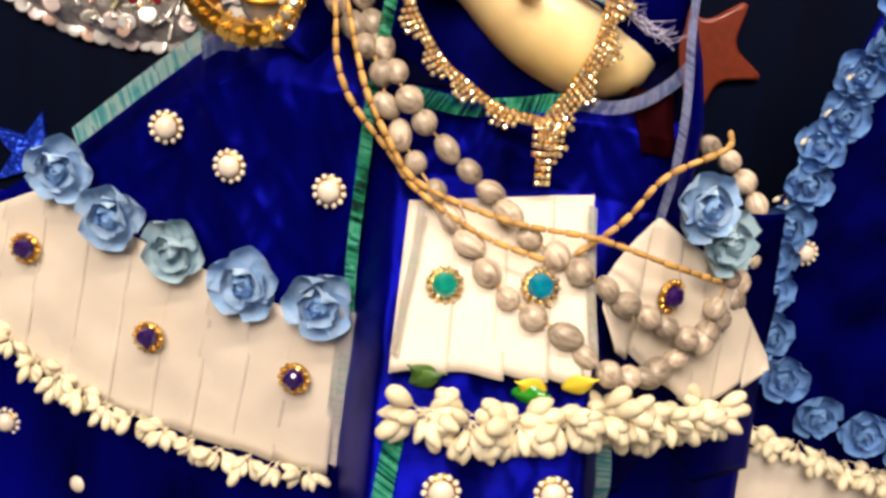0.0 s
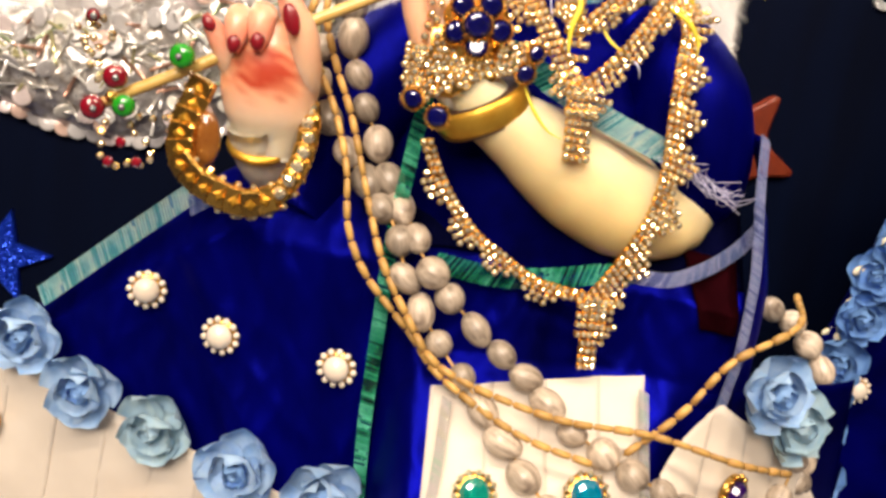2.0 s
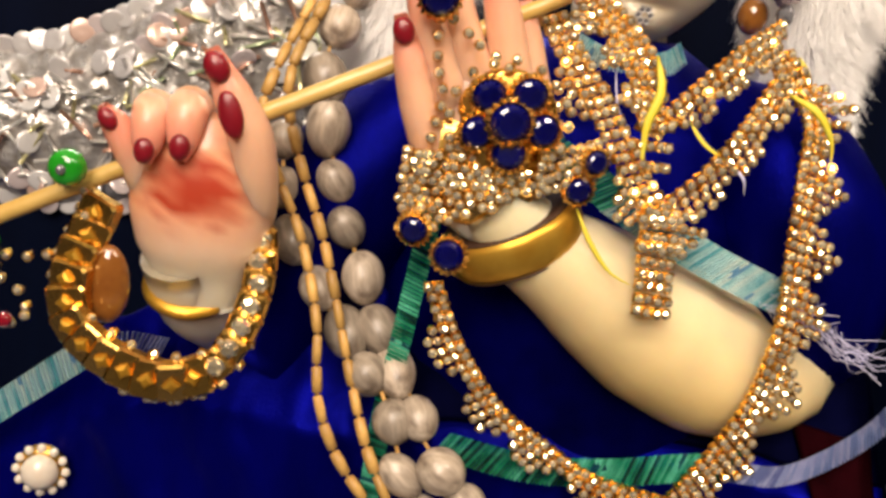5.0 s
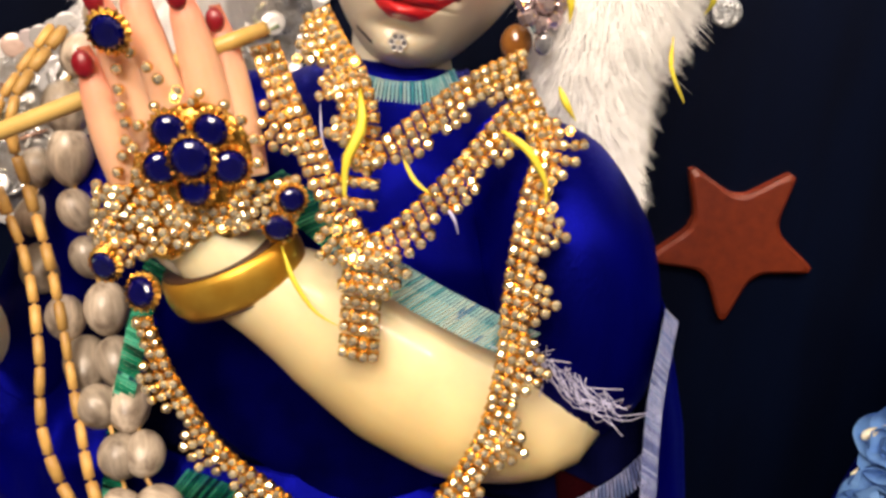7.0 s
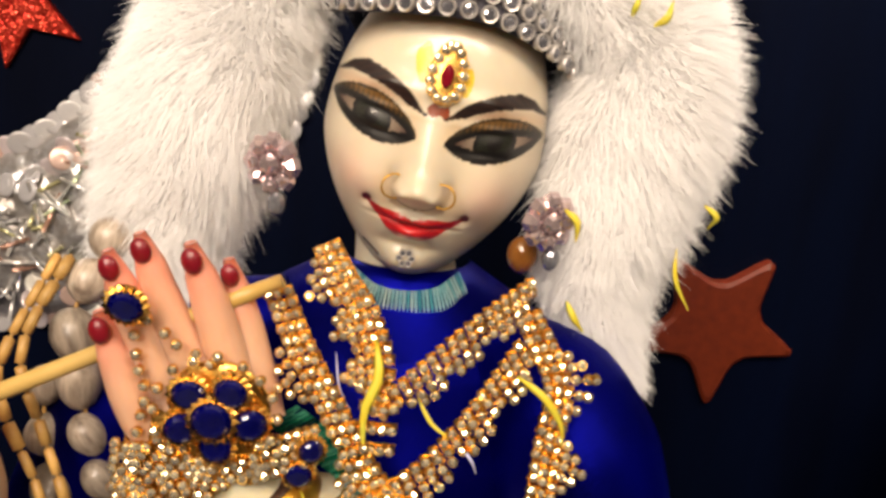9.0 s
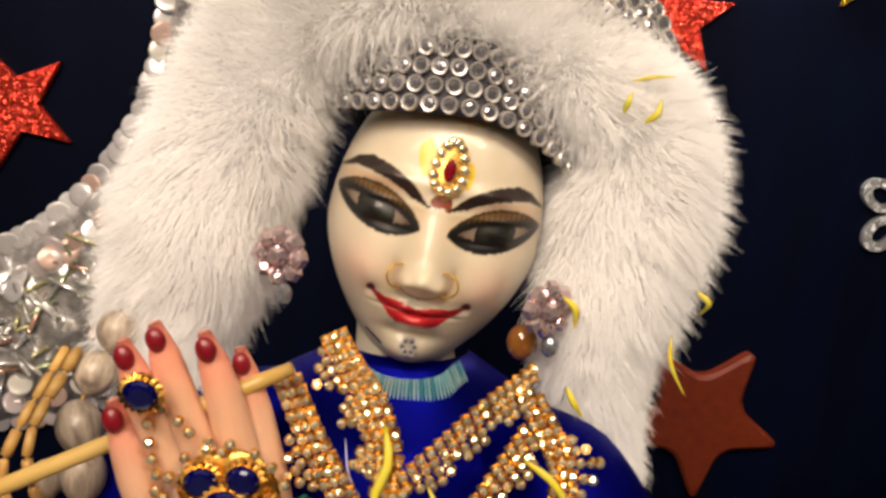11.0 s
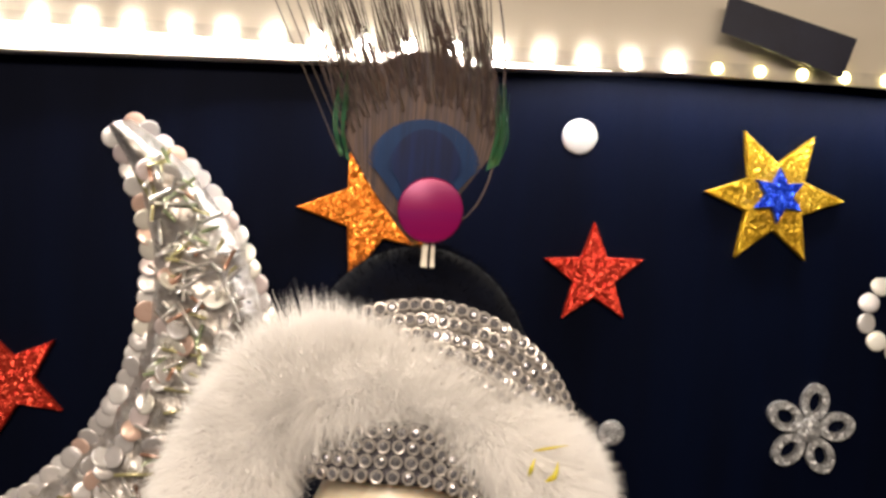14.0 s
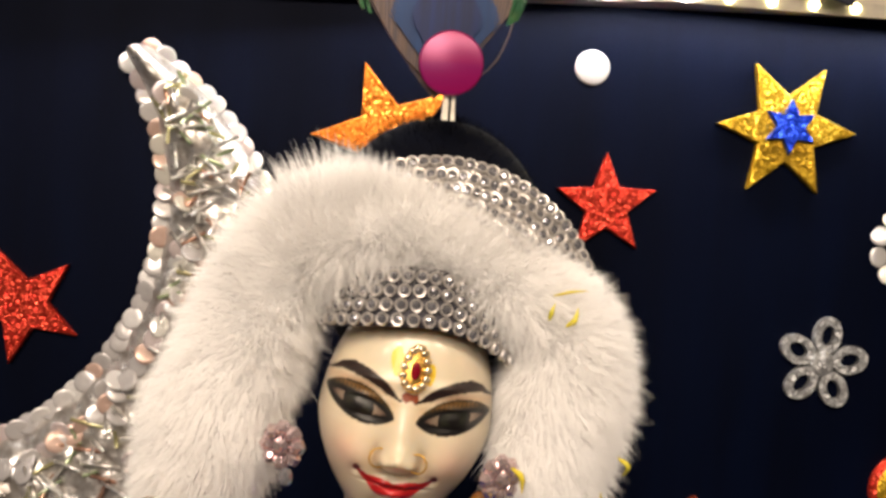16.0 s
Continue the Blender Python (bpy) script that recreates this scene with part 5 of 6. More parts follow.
stick_me = mesh_of("bead", lathe(Geo(), [(0.04, -0.23), (0.085, -0.21), (0.092, 0), (0.085, 0.21), (0.04, 0.23)], 8, axis="z"), STICK)


def sticks(path, label):
    t = thing("stick_bead_strand", label, "bead strand", "stick-bead strands")
    pts = spline(path, int(length(path) / 0.46))
    for i in range(len(pts) - 1):
        a, b = Vector(pts[i]), Vector(pts[i + 1])
        o = ob_of("bead", stick_me, None, t, m=P(*((a + b) / 2)) @ (b - a).to_track_quat("Z", "Y").to_matrix().to_4x4())
        s = R.uniform(0.85, 1.15)
        o.scale = (s, s, R.uniform(0.9, 1.0))
    ob_of("cord", tube(Geo(), spline(path, 50), 0.03, 5), STICK, t)


sticks([(-2.3, 28.2, 36.0), (-2.75, 27.3, 34.75), (-2.85, 27.2, 33.9), (-2.1, 26.9, 32.5), (-1.65, 26.4, 31.2), (-1.5, 26.2, 30.0), (-1.0, 26.1, 28.9), (0.2, 25.7, 27.7), (1.0, 25.2, 26.9), (2.8, 24.3, 26.1), (4.5, 24.0, 25.7)], "strand of yellow wooden stick beads beside the garland")
sticks([(-2.1, 28.2, 36.0), (-2.5, 27.2, 34.75), (-2.2, 27.2, 33.5), (-1.67, 26.9, 32.3), (-1.05, 26.4, 30.4), (-0.6, 26.0, 29.2), (0.1, 25.6, 28.1), (1.0, 25.2, 27.1), (3.5, 24.5, 26.5), (5.9, 24.5, 26.3), (8.0, 24.5, 25.8), (9.8, 25.4, 25.2)], "strand of yellow wooden stick beads crossing the apron")
sticks([(5.3, 24.4, 25.8), (6.6, 24.8, 26.8), (7.5, 24.9, 28.1), (9.2, 25.6, 28.9), (9.9, 27.5, 29.1)], "strand of yellow wooden stick beads looping to the hip")

# ---- rhinestone necklaces ----
g = lathe(Geo(), [(0.068, -0.08), (0.082, 0.01), (0.077, 0.024)], 10, 0)
lathe(g, [(0.077, 0.008), (0.070, 0.032), (0.044, 0.056), (0.028, 0.060)], 6, 1)
STONE = mesh_of("rhinestone", g, [GOLD, CRYSTAL], smooth=False)
g = lathe(Geo(), [(0.140, -0.1), (0.158, 0.03), (0.145, 0.065), (0.120, 0.06), (0.112, 0.02)], 16, 0)
lathe(g, [(0.113, 0.015), (0.10, 0.045), (0.06, 0.07), (0.04, 0.072)], 8, 1)
STONE_W = mesh_of("rhinestone", g, [SILVER, CRYSTAL_W], smooth=False)


def stones(t, pts, me=STONE, jig=0.015, rx=0.0):
    for p in pts:
        ob_of("rhinestone", me, None, t, m=P(p[0] + R.uniform(-jig, jig), p[1] + R.uniform(-.03, .03), p[2] + R.uniform(-jig, jig), rx + R.uniform(-24, 24), R.uniform(0, 90), R.uniform(-24, 24)))


BAR = mesh_of("bar", block(Geo(), -0.5, 0.5, 0, 0.05, -0.085, 0.085), GOLD, smooth=False)
bars = []


GAP = 0.138


def chain(path, rows, pitch=0.165, clusters=(), side_=1, skew=0.25):
    """Rows of stones across a path, and stepped clusters on one side at the given fractions."""
    n = max(2, int(length(path) / pitch))
    p = spline(path, n)
    d = np.gradient(p, axis=0)
    d /= np.linalg.norm(d, axis=1)[:, None]
    out = []
    for i in range(n):
        a = np.cross(d[i], (0, 1.0, 0))
        a /= np.linalg.norm(a)
        bars.append((p[i], a + d[i] * skew, rows))
        for k in range(rows):
            o = (k - (rows - 1) / 2) * GAP
            out.append(p[i] + a * o + d[i] * o * skew)
        for c in clusters:
            j = round(c * (n - 1))
            m = ((2, 2, 1) if rows < 3 else (3, 2, 1))[abs(i - j)] if abs(i - j) < 3 else 0
            for k in range(max(0, m)):
                o = ((rows - 1) / 2 + 1 + k) * GAP
                out.append(p[i] + side_ * a * o + d[i] * o * skew + np.array((0, -0.03, 0)))
    return out


def necklace(label, strands):
    t = thing("necklace", label, "necklace", "rhinestone necklaces")
    for s in strands:
        stones(t, s)
    for c, a, rows in bars:
        if rows > 1:
            o = ob_of("bar", BAR, None, t, m=P(c[0], c[1] + 0.05, c[2], 0, -math.degrees(math.atan2(a[2], a[0])), 0))
            o.scale = (rows * GAP + 0.03, 1, 0.85)
    bars.clear()
    return t


necklace("long gold necklace of champagne rhinestones with stepped clusters", [
    chain([(5.1, 27.3, 36.1), (5.6, 26.7, 35.3), (5.5, 26.2, 34.6), (5.45, 25.85, 33.4), (5.5, 25.7, 32.2), (5.35, 25.7, 31.0), (4.85, 25.65, 29.9), (4.35, 25.6, 29.1)], 3, clusters=(0.13, 0.28, 0.42, 0.55, 0.70, 0.84, 0.96), side_=1),
    chain([(4.3, 25.55, 29.0), (3.0, 25.85, 29.15), (2.1, 25.9, 29.65), (1.3, 25.9, 30.2), (0.5, 25.95, 31.2), (0.05, 25.95, 32.1)], 2, clusters=(0.22, 0.42, 0.62, 0.83), side_=1),
    chain([(4.25, 25.5, 29.0), (4.35, 25.5, 27.4)], 3, clusters=(0.05, 0.35), side_=1, skew=0.0),
    chain([(4.25, 25.48, 28.9), (4.3, 25.48, 28.2)], 5, skew=0.0)])
necklace("gold rhinestone necklace with a broad drop over the chest", [
    chain([(1.35, 26.9, 36.2), (1.75, 26.5, 35.6), (2.2, 26.2, 35.0), (2.75, 25.95, 34.2), (3.15, 25.85, 33.7)], 3, clusters=(0.35, 0.9), side_=-1),
    chain([(5.0, 26.8, 35.75), (4.3, 26.2, 34.8), (3.75, 25.95, 34.15), (3.25, 25.85, 33.7)], 2, clusters=(0.12, 0.42, 0.72), side_=1),
    chain([(3.2, 25.75, 33.7), (3.3, 25.6, 32.2)], 4, clusters=(0.1,), side_=1, skew=0.1),
    chain([(3.2, 25.7, 33.6), (3.25, 25.65, 33.2)], 5, skew=0.1)])
necklace("short gold rhinestone necklace close to the neck", [
    chain([(1.95, 27.6, 36.75), (2.3, 27.2, 36.35), (2.65, 26.9, 36.0), (2.95, 26.5, 35.4), (2.95, 26.3, 34.8)], 3, clusters=(0.1, 0.42, 0.75), side_=-1),
    chain([(5.1, 27.5, 36.5), (4.4, 26.9, 36.1), (3.7, 26.5, 35.5), (3.1, 26.3, 34.9)], 2, clusters=(0.2, 0.48, 0.76), side_=1),
    chain([(3.0, 26.15, 34.9), (3.0, 26.05, 34.3)], 4, skew=0.0)])

# ---- jewelled ornament on the open palm ----
orn = thing("palm_ornament", "gold filigree palm ornament with dark blue stones", "jewellery")


def crown_setting(r):
    g = Geo()
    n = 36
    vs = []
    for k in range(n):
        w = 2 * math.pi * k / n
        for rr, h in ((r * 0.98, -0.05), (r * 1.27 if k % 2 else r * 1.08, 0.06), (r * 0.93, 0.15 if k % 2 else 0.09)):
            vs.append((rr * math.cos(w), -h, rr * math.sin(w)))
    fs = []
    for k in range(n):
        k2 = (k + 1) % n
        for q in (0, 1):
            fs.append((k * 3 + q, k2 * 3 + q, k2 * 3 + q + 1, k * 3 + q + 1))
    fs.append(tuple(k * 3 for k in range(n)))
    return g.add(vs, fs)


def sapphire(x, y, z, r, rx=0, rz=0):
    st = ob_of("stone", lathe(Geo(), [(r * 0.97, -0.04), (r * 0.97, 0.06), (r * 0.72, 0.15), (r * 0.55, 0.17)], 12), SAPPHIRE, orn, "dark blue faceted stone", smooth=False, m=P(x, y, z, rx, R.uniform(0, 30), rz))
    ob_of("setting", crown_setting(r), GOLD, st, "toothed gold setting", smooth=False)


sapphire(0.75, 25.62, 34.75, 0.31)
for k in range(5):
    w = radians(72 * k + 62)
    sapphire(0.75 + 0.50 * math.cos(w), 25.68 + 0.02 * k, 34.75 + 0.47 * math.sin(w), 0.26, R.uniform(-14, 14), R.uniform(-14, 14))
for x, y, z, r in ((-0.45, 25.62, 36.3, 0.27), (-0.38, 25.68, 33.05, 0.23), (0.18, 25.62, 32.72, 0.25), (2.1, 25.9, 34.3, 0.2), (1.95, 26.0, 33.85, 0.22)):
    sapphire(x, y, z, r, R.uniform(-15, 15), R.uniform(-20, 20))
pts = chain([(-0.4, 25.75, 36.0), (-0.35, 25.75, 35.5), (-0.25, 25.75, 34.9), (-0.35, 25.75, 34.0), (-0.45, 25.75, 33.4)], 1, 0.21)
pts += chain([(-0.2, 25.75, 36.05), (0.3, 25.75, 35.65), (0.9, 25.8, 35.35)], 1, 0.21)
pts += chain([(-0.55, 25.8, 34.0), (-0.6, 25.8, 33.4)], 2, 0.19)
for i in range(16):
    for j in range(11):
        x, z = -0.6 + 0.155 * i + 0.077 * (j % 2), 33.05 + 0.135 * j
        inside = z < 34.35 - 0.25 * abs(x - 0.2) and z > 33.0 + 0.55 * max(0, x + 0.1) and x < 1.75
        if inside and math.hypot(x - 0.75, z - 34.75) > 0.72:
            pts.append((x, 25.78 + 0.04 * x, z))
for k in range(16):
    w = 2 * math.pi * k / 16
    pts.append((0.75 + 0.86 * math.cos(w), 25.75, 34.75 + 0.84 * math.sin(w)))
for i in range(7):
    for j in range(4):
        pts.append((1.35 + 0.13 * i, 25.85 + 0.02 * i, 33.75 + 0.17 * j + 0.05 * i))
stones(orn, pts, jig=0.025)
g = Geo()
ball(g, (0.42, 26.02, 33.95), (1.0, 0.2, 0.85), 28, 14)
ball(g, (0.75, 25.98, 34.75), (0.74, 0.15, 0.72), 28, 14)
ob_of("backing", g, GOLD, orn, "gold filigree back")

# gold bangle on the wrist
ax = Vector((-0.46, -0.15, 0.85)).normalized()
across = Vector((0, 1, 0)).cross(ax).normalized()
q = Matrix((across, ax.cross(across), ax)).transposed().to_4x4()
bangle = thing("bangle", "broad gold bangle with dark painted edges round the statue's wrist", "bangle", m=P(1.22, 26.62, 32.88) @ q @ Matrix.Diagonal((1.18, 0.96, 1.22, 1.0)))
ob_of("band", lathe(Geo(), [(0.62, -0.27), (0.86, -0.27), (0.93, -0.18), (0.955, 0), (0.93, 0.18), (0.86, 0.27), (0.62, 0.27)], 48, axis="z"), GOLD_PAINT, bangle)
for h in (-0.275, 0.275):
    ob_of("edge_line", lathe(Geo(), [(0.70, h - 0.012), (0.868, h - 0.012), (0.874, h), (0.868, h + 0.012), (0.70, h + 0.012)], 40, axis="z"), UMBER, bangle, "dark brown painted edge line")

# gold link bracelet hanging round the other wrist
br = thing("bracelet", "chunky gold link bracelet with square stones", "bracelet")
g = block(Geo(), -0.24, 0.24, -0.16, 0.12, -0.30, 0.30, 0, b=0.05)
lathe(g, [(0.14, 0.16), (0.12, 0.22), (0.06, 0.25)], 4, 1)
link_a = mesh_of("link", g, [GOLD, GOLD_PAINT], smooth=False)
g = block(Geo(), -0.2, 0.2, -0.12, 0.12, -0.24, 0.24, 0, b=0.06)
lathe(g, [(0.16, 0.12), (0.13, 0.2), (0.07, 0.24)], 8, 1)
link_b = mesh_of("link", g, [GOLD, CRYSTAL], smooth=False)
bp = spline([(-4.95, 26.2, 32.6), (-5.2, 25.9, 31.8), (-5.15, 25.7, 31.1), (-4.6, 25.5, 30.65), (-3.8, 25.4, 30.4), (-3.1, 25.5, 30.6), (-2.7, 25.7, 31.2), (-2.55, 26.0, 31.9), (-2.6, 26.4, 32.4)], 19)
for i, p in enumerate(bp):
    d = bp[min(i + 1, 18)] - bp[max(i - 1, 0)]
    o = ob_of("link", link_a if i < 12 else link_b, None, br, m=P(*p, R.uniform(-12, 12), -math.degrees(math.atan2(d[2], d[0])), R.uniform(-15, 15)))
    if 4 < i:
        stones(br, [(p[0], p[1] - 0.02, p[2] - 0.33), (p[0] + 0.12, p[1], p[2] - 0.3)])
    stones(br, [(p[0] + (-0.3 if i < 4 else 0.05), p[1] + 0.02, p[2] + (0 if i < 4 else 0.34))])
amb = mat("amber_stone", (0.25, 0.10, 0.02), (0.16, 0.05, 0.01), rough=0.1, scale=300, coat=1.0)
ob_of("amber_stone", ball(Geo(), (-4.75, 26.0, 31.55), (0.33, 0.2, 0.62), 16, 12), amb, br, "oval amber-brown stone")
ob_of("wrist_band", lathe(Geo(), [(0.6, -0.1), (0.74, -0.08), (0.76, 0), (0.74, 0.08), (0.6, 0.1)], 30, axis="z"), GOLD_PAINT, br, "painted gold band", m=P(-3.65, 26.75, 31.45, 25, 0, 0))

# ---- flute with its tassel ----
fl2 = thing("flute", "thin yellow cane flute with a gold tassel at its end", "flute")
fa, fb = Vector((-7.2, 25.95, 31.95)), Vector((1.45, 26.5, 36.55))
ob_of("tube", tube(Geo(), [fa + (fb - fa) * k / 20 for k in range(21)], [0.10] + [0.13] * 12 + [0.10], 14), FLUTE, fl2)
tas = ob_of("tassel", ball(Geo(), (-6.75, 25.85, 32.25), 0.14, 8, 6), GOLD, fl2, "gold tassel of small stones")


def drop(x, z, r, m, label):
    st = ob_of("stone", lathe(Geo(), [(r, -0.04), (r, 0.08), (r * 0.75, 0.18), (r * 0.4, 0.2)], 14), m, fl2, label, m=P(x, 25.75, z, 0, 0, R.uniform(-20, 20)))
    ob_of("centre", ball(Geo(), (0, -0.2, 0), 0.08, 8, 6), CRYSTAL_W, st)


drop(-5.3, 33.3, 0.27, GREEN_STONE, "green enamel drop")
drop(-6.45, 32.1, 0.24, GREEN_STONE, "green enamel drop")
drop(-6.65, 32.7, 0.26, RUBY, "ruby red drop")
drop(-7.1, 32.0, 0.26, RUBY, "ruby red drop")
drop(-7.15, 33.9, 0.14, RUBY, "ruby red drop")
tp = chain([(-7.2, 25.9, 33.7), (-7.25, 25.9, 33.2), (-7.0, 25.9, 32.6)], 2, 0.2)
tp += [(-7.15 + 0.36 * math.cos(k), 25.9, 33.55 + 0.3 * math.sin(k)) for k in range(7)]
tp += chain([(-6.9, 25.9, 31.7), (-6.95, 25.9, 30.85), (-6.4, 25.9, 30.8), (-5.8, 25.9, 31.0), (-6.2, 25.9, 31.5), (-6.5, 25.9, 31.9)], 1, 0.22)
tp += chain([(-6.2, 25.9, 31.9), (-5.6, 25.95, 31.9), (-5.2, 26, 32.3)], 1, 0.2) + chain([(-5.15, 26, 32.9), (-5.1, 26, 32.3)], 1, 0.2)
stones(fl2, tp, jig=0.04)
for x, z in ((-6.75, 30.85), (-6.15, 30.9), (-6.5, 31.3)):
    ob_of("bead", ball(Geo(), (x, 25.8, z), 0.12, 8, 6), RUBY, fl2, "small red bead", smooth=False)

# ---- jewelled bands of the crown ----
crown = thing("crown_band", "band of clear round rhinestones across the forehead", "crown", "crown bands")


def band_pt(th, row):
    s = math.sin(th)
    rr = 1 - 0.035 * row
    return 3.50 + 2.32 * s * rr, 30.1 - (1.95 - 0.05 * row) * math.cos(th), 40.48 - 1.12 * max(0, s) ** 2 - 0.24 * max(0, -s) ** 2 + 0.29 * row


ob_of("backing", sheet(Geo(), lambda u, v: (lambda p: (p[0], p[1] + 0.10, p[2]))(band_pt(radians(-78 + 156 * u), -0.55 + 4.2 * v)), 50, 8, 0.05), CAPBACK, crown, "dark backing strip")
for row in range(4):
    for k in range(20):
        th = radians(-74 + 7.8 * (k + 0.12 * row))
        x, y, z = band_pt(th, row)
        ob_of("rhinestone", STONE_W, None, crown, m=P(x, y, z, R.uniform(-10, 10), 0, math.degrees(th) + R.uniform(-8, 8)) @ Matrix.Scale(0.88, 4))
crown2 = thing("crown_band", "upper band of clear round rhinestones on the velvet cap", "crown", "crown bands")


def band2(th, row):
    return 3.9 + (3.5 - 0.28 * row) * math.cos(th), 29.7 - 0.22 * row, 40.35 + (3.4 - 0.28 * row) * math.sin(th)


ob_of("backing", sheet(Geo(), lambda u, v: (lambda p: (p[0], p[1] + 0.12, p[2]))(band2(radians(5 + 110 * u), -0.5 + 5 * v)), 50, 6), CAPBACK, crown2, "dark backing strip")
for row in range(5):
    for k in range(26):
        th = radians(8 + 4.1 * (k + 0.5 * (row % 2)))
        x, y, z = band2(th, row)
        ob_of("rhinestone", STONE_W, None, crown2, m=P(x, y, z) @ pose(0, 0, 0, 0, 90 - math.degrees(th), 0) @ pose(0, 0, 0, -30 + R.uniform(-16, 16), 0, R.uniform(-16, 16)))


# ---- face jewellery ----
def earring(x, y, z, rz):
    t = thing("earring", "round earring of pale pink crystals", "earring", "earrings", m=P(x, y, z, 0, 0, rz))
    ob_of("stone", lathe(Geo(), [(0.19, 0), (0.18, 0.12), (0.11, 0.22), (0.07, 0.23)], 8), PINK_STONE, t, smooth=False)
    petal = mesh_of("crystal", lathe(Geo(), [(0.17, -0.05), (0.16, 0.08), (0.09, 0.16), (0.05, 0.17)], 6), PINK_STONE, smooth=False)
    for k in range(8):
        w = 2 * math.pi * k / 8
        ob_of("crystal", petal, None, t, m=P(0.34 * math.cos(w), 0.02, 0.34 * math.sin(w), 25 * math.sin(w), 0, -25 * math.cos(w)))
    ob_of("back_plate", lathe(Geo(), [(0.3, 0.0), (0.42, -0.06), (0.3, -0.12)], 14), SILVER, t)
    ob_of("drop", ball(Geo(), (0.12, 0, -0.62), (0.15, 0.15, 0.2), 10, 8), CRYSTAL_W, t, smooth=False)


earring(0.92, 28.35, 37.8, -20)
earring(5.35, 28.4, 37.35, 25)
tagged(ob_of("gold_bead", ball(Geo(), (5.05, 28.8, 36.65), (0.27, 0.25, 0.32), 14, 10), amb), "amber-gold bead hanging below the earring", "bead")
tik = thing("forehead_jewel", "pink and gold teardrop jewel on the forehead", "jewel", m=P(*on_face(0.04, 1.34, 0.05), -14, 8, 0))
tik.scale = (1.12, 1.0, 1.08)
ob_of("stone", ball(Geo(), (0, -0.06, -0.05), (0.09, 0.08, 0.17), 10, 8), RUBY, tik, "dark red drop", smooth=False)
ob_of("plate", ball(Geo(), (0, 0.02, 0), (0.25, 0.05, 0.46), 18, 8), GOLD, tik)
for k in range(14):
    w = 2 * math.pi * k / 14
    ob_of("rhinestone", STONE, None, tik, m=P(0.21 * math.cos(w) * (1 - 0.25 * math.sin(w)), -0.04, 0.38 * math.sin(w)))
for sx in (-1, 1):
    c = on_face(sx * 0.38, -0.47, 0.07)
    q = [radians(90 + sx * (20 - 15 * k)) for k in range(17)]
    ob = ob_of("nose_ring", tube(Geo(), [(c.x + 0.19 * math.cos(w), c.y - 0.08 * math.cos(w) * sx, c.z + 0.19 * math.sin(w)) for w in q], 0.016, 6), GOLD_PAINT)
    tagged(ob, "fine gold nose ring", "nose ring", "nose rings")
cg = thing("chin_jewel", "tiny silver crystal cluster on the chin", "jewel", m=P(*on_face(0.02, -1.78, 0.03)))
for k in range(6):
    w = k * math.pi / 3
    o = ob_of("rhinestone", STONE_W, None, cg, m=P(0.10 * math.cos(w), 0, 0.10 * math.sin(w)))
    o.scale = (0.4, 0.5, 0.4)

# ---- peacock feather behind the cap ----
fe = thing("peacock_feather", "peacock feather with a magenta disc standing behind the cap", "feather")
FY = 29.35
ob_of("magenta_disc", lathe(Geo(), [(0.68, 0), (0.68, 0.03), (0.64, 0.05)], 36), MAGENTA, fe, "round magenta foil disc", m=P(3.8, FY - 0.12, 45.78))
g = Geo()
tube(g, spline([(3.75, FY, 44.6), (3.76, FY, 45.2), (3.8, FY + 0.05, 46.5)], 8), [0.07, 0.06, 0.03], 8)
tube(g, spline([(3.92, FY, 44.6), (3.9, FY, 45.2), (3.8, FY + 0.05, 46.0)], 8), [0.05, 0.04, 0.02], 8)
ob_of("quill", g, QUILL, fe, "pale quill")


def eye_patch(name, cx, cz, rx, rz, y, m, top, label):
    g = Geo()
    n = 90
    for k in range(n):
        t = -1 + 2 * (k + 0.5) / n
        w = rx / n * 1.15
        x = cx + rx * t
        h = rz * math.sqrt(max(0, 1 - t * t))
        zl, zh = cz - rz * (1 - abs(t) ** 1.15), cz + h * top
        s = 0.12 * t
        g.add([(x - w - s, y + 0.02 * (k % 3), zl), (x + w - s, y + 0.02 * (k % 3), zl), (x + w + s * .6, y + 0.02 * (k % 3), zh), (x - w + s * .6, y + 0.02 * (k % 3), zh)], [(0, 1, 2, 3)])
    return tagged(ob_of(name, g, m, fe, label, smooth=False), kind="stuff")


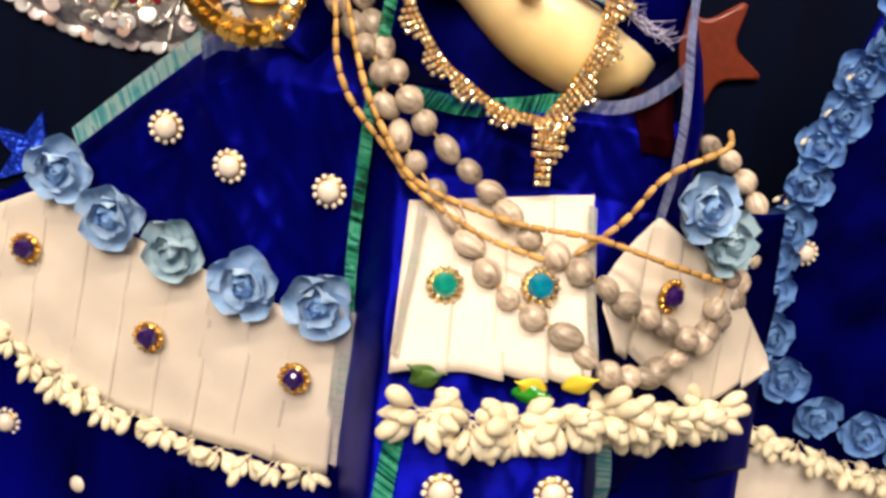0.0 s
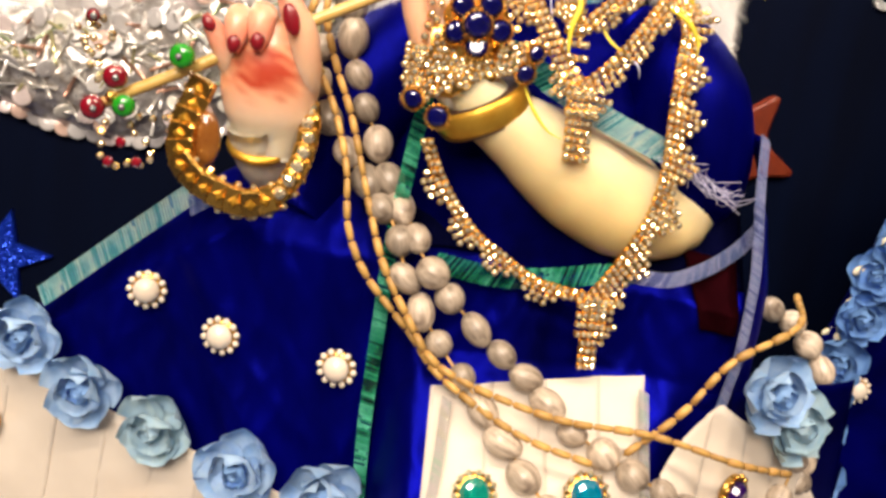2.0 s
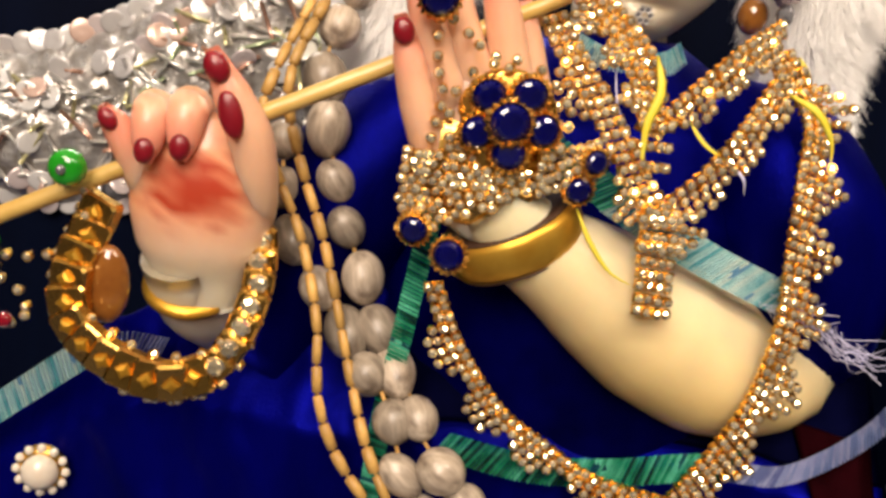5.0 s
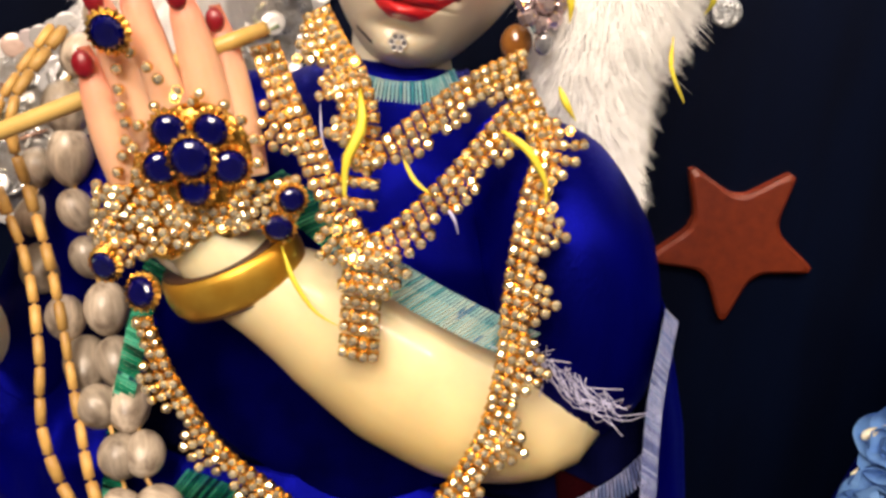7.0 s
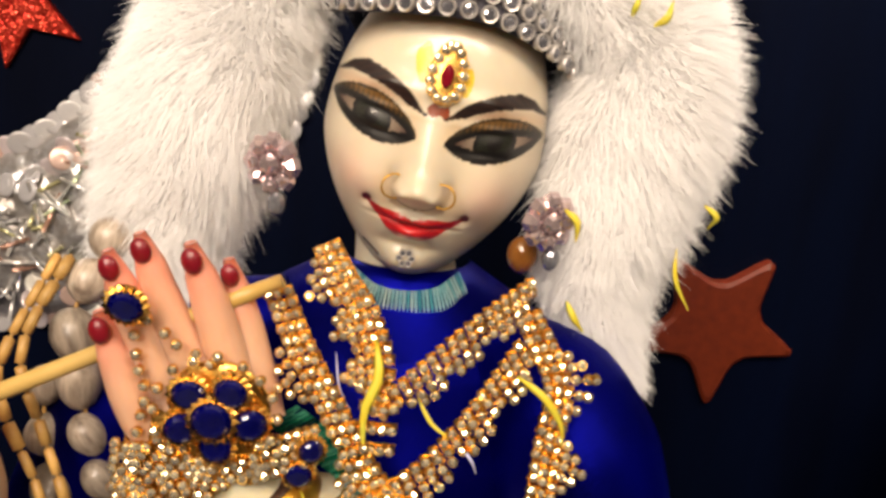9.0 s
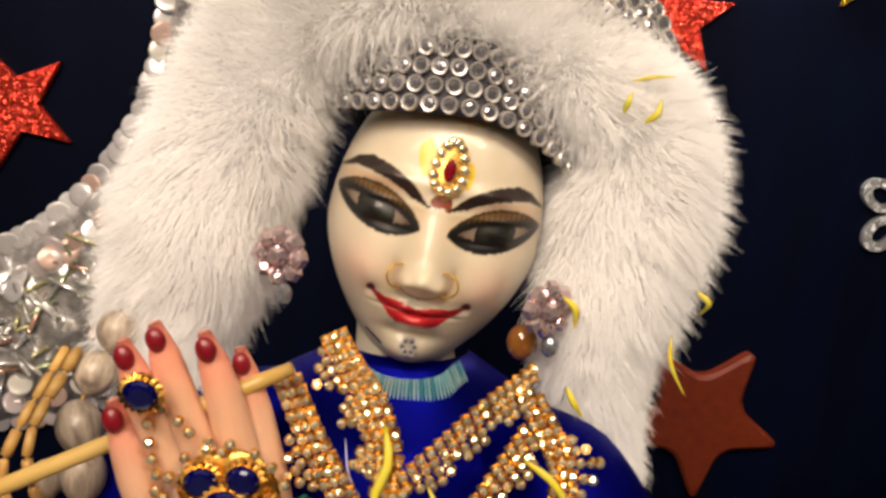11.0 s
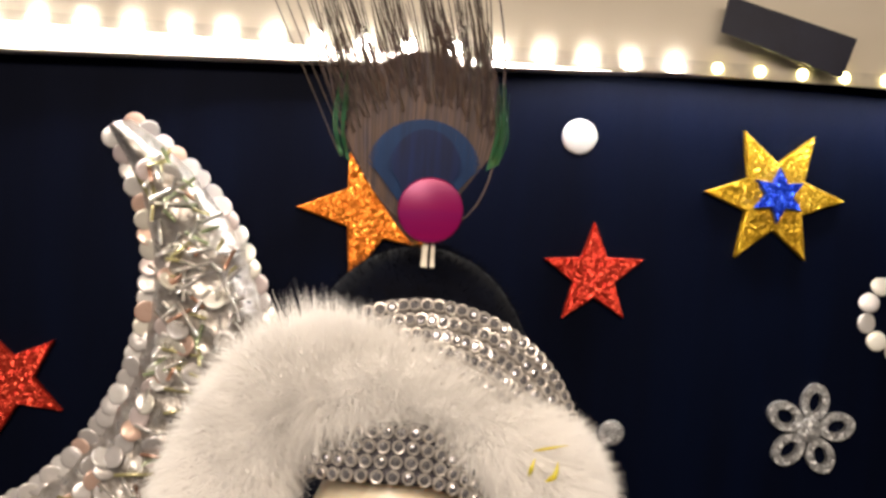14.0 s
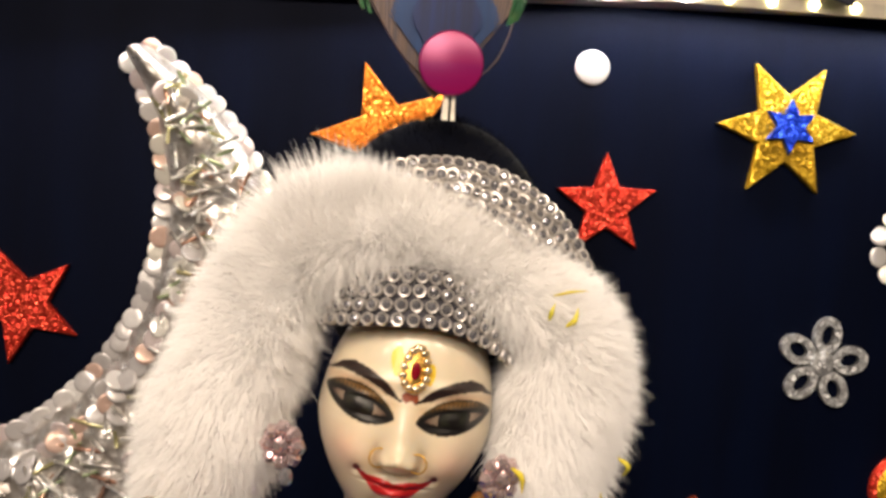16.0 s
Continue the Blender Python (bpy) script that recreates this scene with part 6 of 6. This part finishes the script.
eye_patch("bronze_barbs", 3.5, 47.0, 1.62, 1.95, FY + 0.12, FEATHER_BROWN, 1.05, "bronze barbs round the eye")
eye_patch("teal_barbs", 3.62, 46.55, 1.12, 1.1, FY + 0.04, FEATHER_TEAL, 1.0, "teal barbs of the eye")
eye_patch("blue_barbs", 3.65, 46.45, 0.72, 0.95, FY - 0.03, FEATHER_BLUE, 1.05, "dark blue barbs of the eye")
for nm, m, n, x0, x1, z0, L0, L1, th in (("long_barbs", FEATHER_DARK, 60, -1, 1, 47.0, 3.2, 6.0, 0.013), ("bronze_tips", FEATHER_BROWN, 240, -1, 1, 47.2, 0.8, 2.3, 0.011), ("green_edge", FEATHER_GREEN, 46, -1, 1, 45.9, 1.6, 2.6, 0.014)):
    g = Geo()
    for k in range(n):
        t = R.uniform(x0, x1)
        if nm == "long_barbs":
            t = R.choice((-0.95, -0.75, -0.5, -0.2, 0.15, 0.55, 0.85)) + R.gauss(0, 0.06)
        if nm == "green_edge":
            t = R.choice((-1, 1)) * R.uniform(0.88, 1.02)
        bx = 3.5 + 1.62 * t
        bz = (45.9 + 0.9 * abs(t) if nm == "green_edge" else z0 + 1.2 * math.sqrt(max(0, 1 - t * t)) + R.uniform(-.4, .3))
        L = R.uniform(L0, L1)
        lean = -0.30 + 0.17 * t + R.gauss(0, 0.05)
        ex, ez = bx + L * lean, bz + L
        if nm == "green_edge":
            ex, ez = bx + 0.10 * t, bz + L * 0.7
        mid = (bx + (ex - bx) * 0.4 + 0.12 * t, FY + 0.1 + R.uniform(-.2, .2), bz + (ez - bz) * 0.45)
        tube(g, spline([(bx, FY + 0.05, bz), mid, (ex, FY + 0.1 + R.uniform(-.4, .4), ez)], 7), [th, th, th * 0.5], 4)
    tagged(ob_of(nm, g, m, fe, {"long_barbs": "long dark loose barbs", "bronze_tips": "fine bronze barbs", "green_edge": "green edge barbs"}[nm]), kind="stuff")
g = Geo()
for s_ in (-1, 1):
    tube(g, spline([(3.8 + 0.1 * s_, FY + 0.05, 45.15), (3.75 + 1.05 * s_, FY + 0.05, 46.0), (3.5 + 1.66 * s_, FY + 0.1, 47.5), (3.2 + 1.9 * s_, FY + 0.1, 49.5), (2.6 + 2.0 * s_, FY, 51.5)], 24), [0.02, 0.025, 0.015], 5)
ob_of("outer_barb", g, FEATHER_BROWN, fe, "outermost curved barbs")

# ---- stray flower petals and threads ----
def bit(pts, w, label="thin yellow flower petal fallen on the figure", m=YELLOW_BIT):
    g = Geo()
    tube(g, spline(pts, 10), [w * 0.3, w, w, w * 0.6, w * 0.15], 6, flat=0.4)
    tagged(ob_of("flower_petal", g, m), label, "petal", "fallen petals")


bit([(6.1, 28.1, 41.15), (6.4, 28.0, 41.25), (6.8, 28.1, 41.3)], 0.03)
bit([(6.05, 28.1, 40.65), (6.08, 28.0, 40.85), (6.15, 28.1, 41.0)], 0.05)
bit([(6.4, 28.1, 40.55), (6.55, 28.0, 40.7), (6.62, 28.1, 40.95)], 0.06)
bit([(5.55, 28.3, 37.6), (5.75, 28.2, 37.45), (5.8, 28.3, 37.1)], 0.06)
bit([(5.8, 28.3, 36.1), (5.95, 28.2, 35.85), (6.15, 28.3, 35.6)], 0.06)
bit([(7.75, 28.4, 37.9), (7.95, 28.3, 37.75), (7.9, 28.5, 37.5)], 0.05)
bit([(7.5, 28.6, 37.1), (7.55, 28.5, 36.6), (7.85, 28.5, 36.1)], 0.04)
bit([(2.85, 26.3, 35.9), (2.95, 26.1, 35.4), (2.8, 26.0, 34.9), (2.85, 26.0, 34.2)], 0.075)
bit([(3.55, 26.4, 35.0), (3.8, 26.2, 34.7), (4.2, 26.1, 34.5)], 0.035)
bit([(4.2, 26.1, 34.5), (4.4, 26.0, 34.3), (4.5, 26.1, 34.05)], 0.025, "pale loose thread on the blouse", THREAD)
bit([(4.9, 26.2, 35.6), (5.3, 26.0, 35.4), (5.6, 26.0, 35.0), (5.65, 26.0, 34.7)], 0.06)
bit([(2.0, 26.0, 33.55), (2.25, 25.85, 33.1), (2.6, 25.8, 32.7), (2.95, 25.75, 32.55)], 0.04)
bit([(2.3, 26.4, 35.6), (2.4, 26.3, 35.1), (2.6, 26.2, 34.8)], 0.014, "pale loose thread on the blouse", THREAD)
